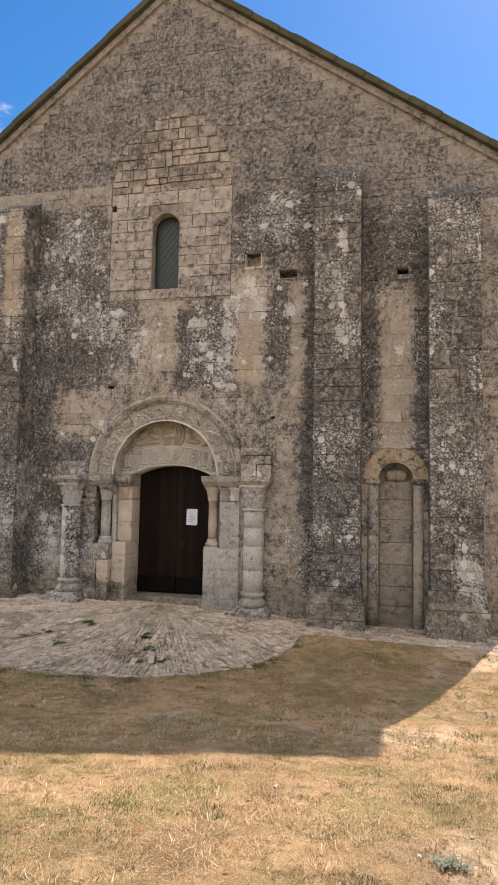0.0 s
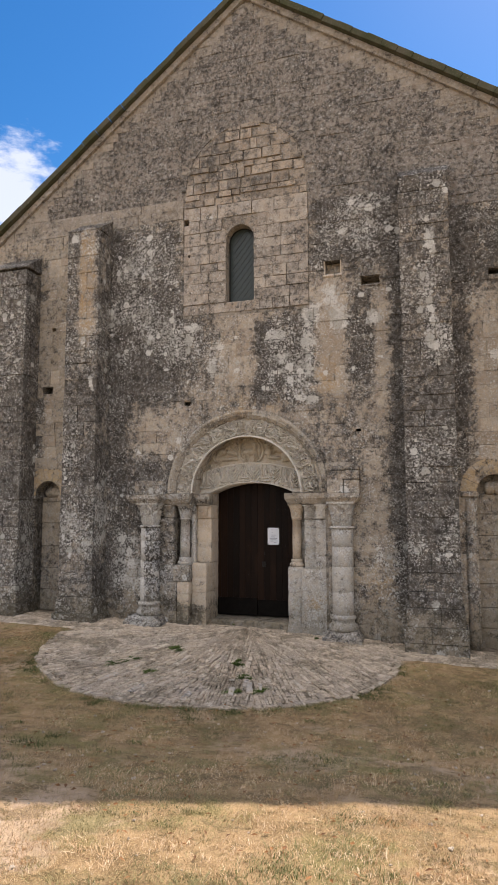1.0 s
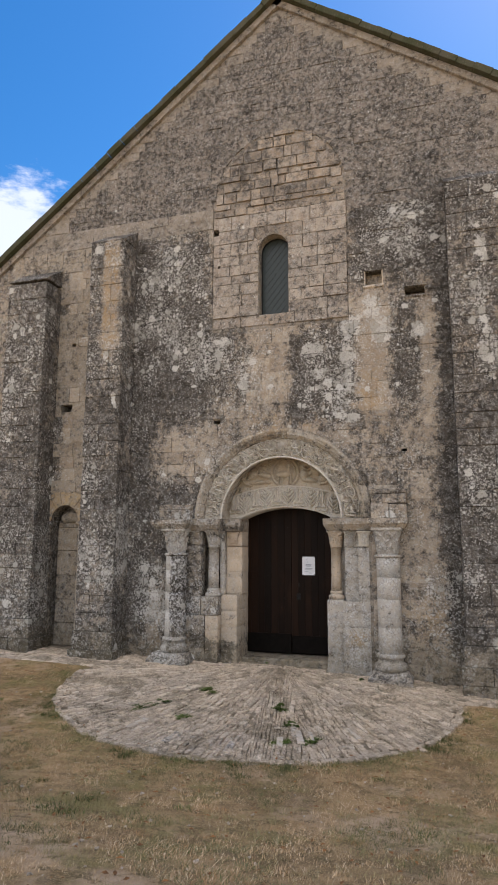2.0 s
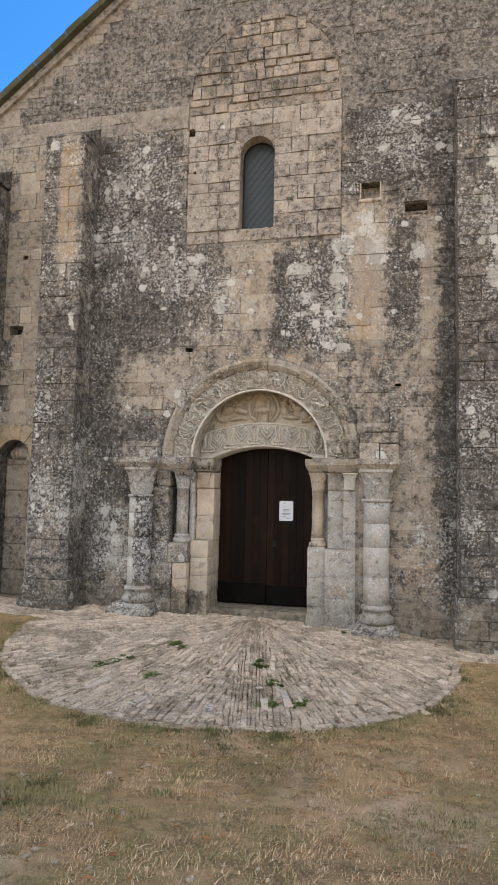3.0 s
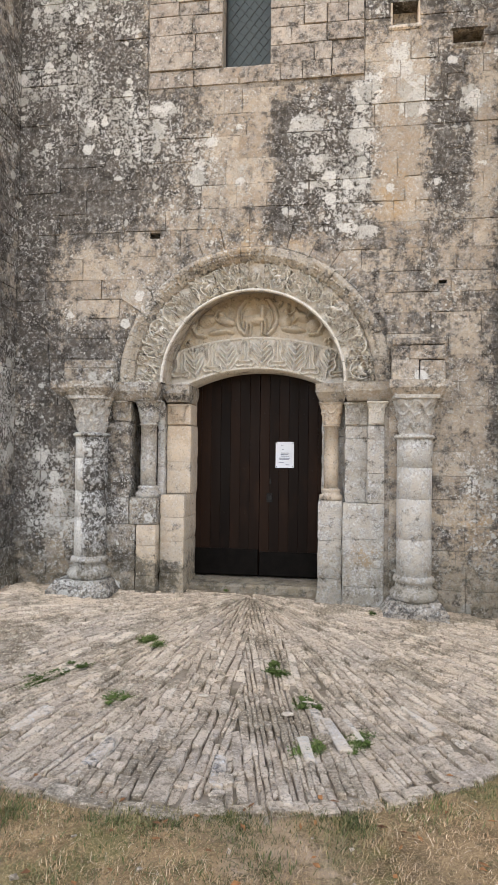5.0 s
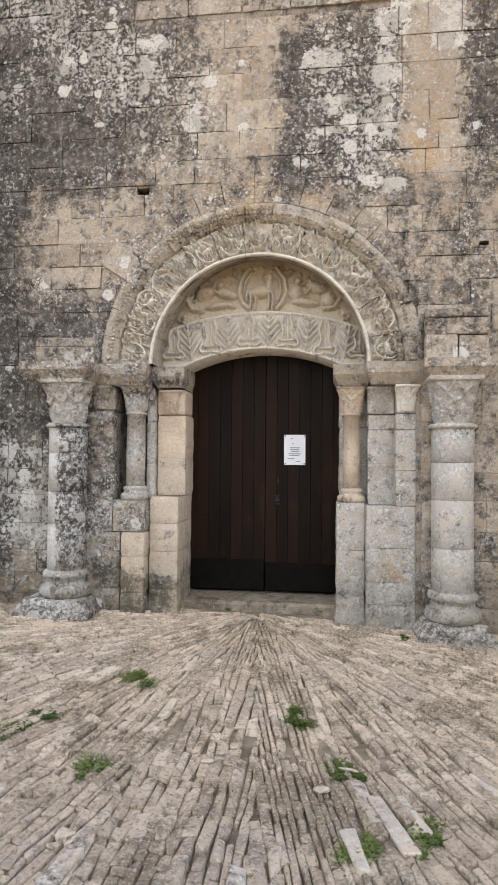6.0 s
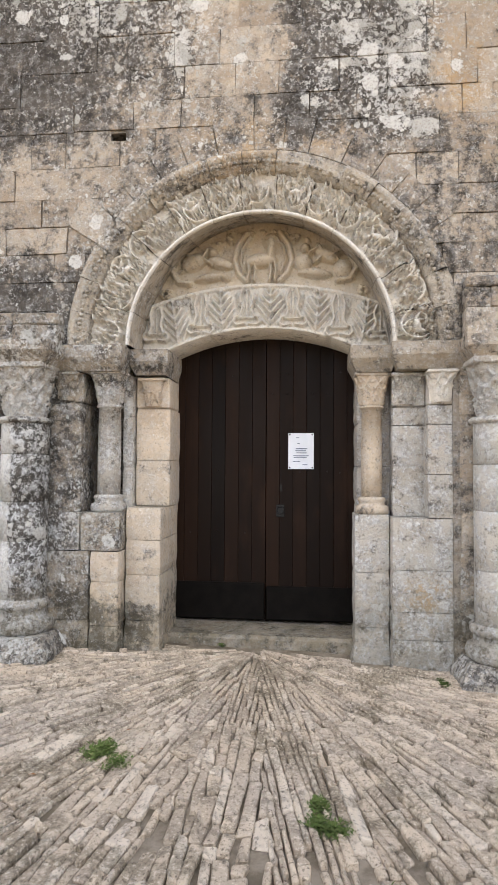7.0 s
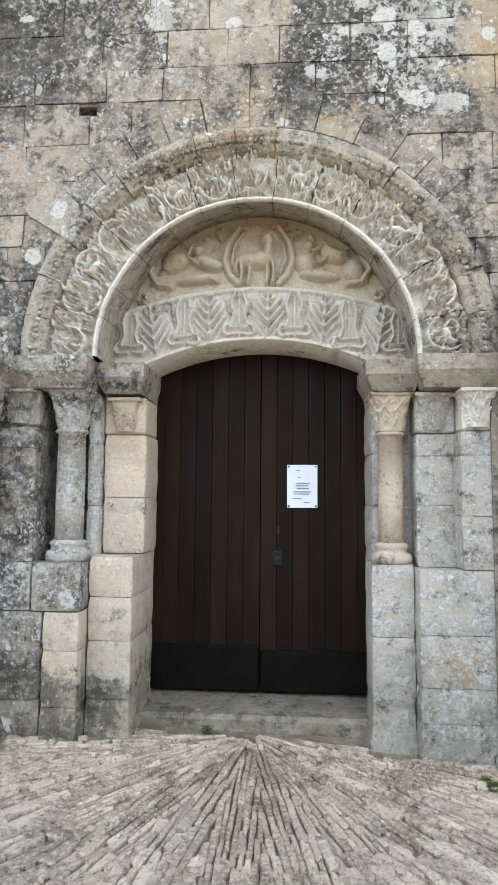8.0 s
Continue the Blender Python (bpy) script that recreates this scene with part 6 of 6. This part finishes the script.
def loose_stone(x, y, a, b, c, turn, seed):
    """A loose chip lying on the paving."""
    rg = random.Random(seed)
    bm = bmesh.new()
    bmesh.ops.create_icosphere(bm, subdivisions=2, radius=1.0)
    ca, sa = math.cos(turn), math.sin(turn)
    for v in bm.verts:
        k = 1 + 0.25 * noise.noise(v.co * 1.6 + Vector((seed, 0, 0)))
        px, py, pz = v.co.x * a * k, v.co.y * b * k, v.co.z * c * k
        v.co = (x + px * ca - py * sa, y + px * sa + py * ca, ground_z(x, y) + 0.014 + c * 0.6 + pz)
    me = solid([tuple(v.co) for v in bm.verts], [[q.index for q in f.verts] for f in bm.faces])
    bm.free()
    tagged(part("loose_stone", me, M_CHIP, None), "pale loose limestone chip lying on the paving", "stone", "loose stones")


for i, (x, y, a, b, c, turn) in enumerate(((0.03, -2.34, 0.036, 0.018, 0.011, 0.1), (0.60, -2.50, 0.042, 0.026, 0.012, 0.2), (0.73, -2.29, 0.05, 0.011, 0.009, -0.2))):
    loose_stone(x, y, a, b, c, turn, 5 + i)

# ---- pale sill of the square hole, lining coloured as if lit ----
part("sill_stone", box(1.375, 1.70, -0.030, 0.20, 5.815, 5.868, c=0.014, jit=0.006, rng=rng), M_SLAB, wall)
# added lining, its pale colour imitates light reaching into the hole
for x0, x1 in ((1.392, 1.412), (1.668, 1.688)):
    part("lining_stone", box(x0, x1, -0.018, 0.22, 5.870, 6.10, c=0.006), M_GOLD, wall)
part("lining_stone", box(1.414, 1.666, 0.15, 0.22, 5.872, 6.098, c=0.006), M_NICHE, wall)
part("lump_stone", solid(*prism_data([(1.98 + 0.36 * (0.5 - 0.5 * math.cos(math.pi * i / 9)), 5.765 + 0.085 * math.sin(math.pi * i / 9)) for i in range(10)], -0.045, 0.05)), M_WALL, wall)
part("sill_stone", box(2.0, 2.33, -0.028, 0.15, 5.585, 5.632, c=0.014, jit=0.006, rng=rng), M_WALL, wall)

# ---- stones of the wall ----
lay_stones(wall, course_stones(), lambda s: -2.6 < s[0] < 2.5 and s[4] < 4.6, wall_mat)
lay_stones(wall, infill_stones(), lambda s: False, lambda s: M_INFILL if s[4] > 7.34 else M_DRESS)
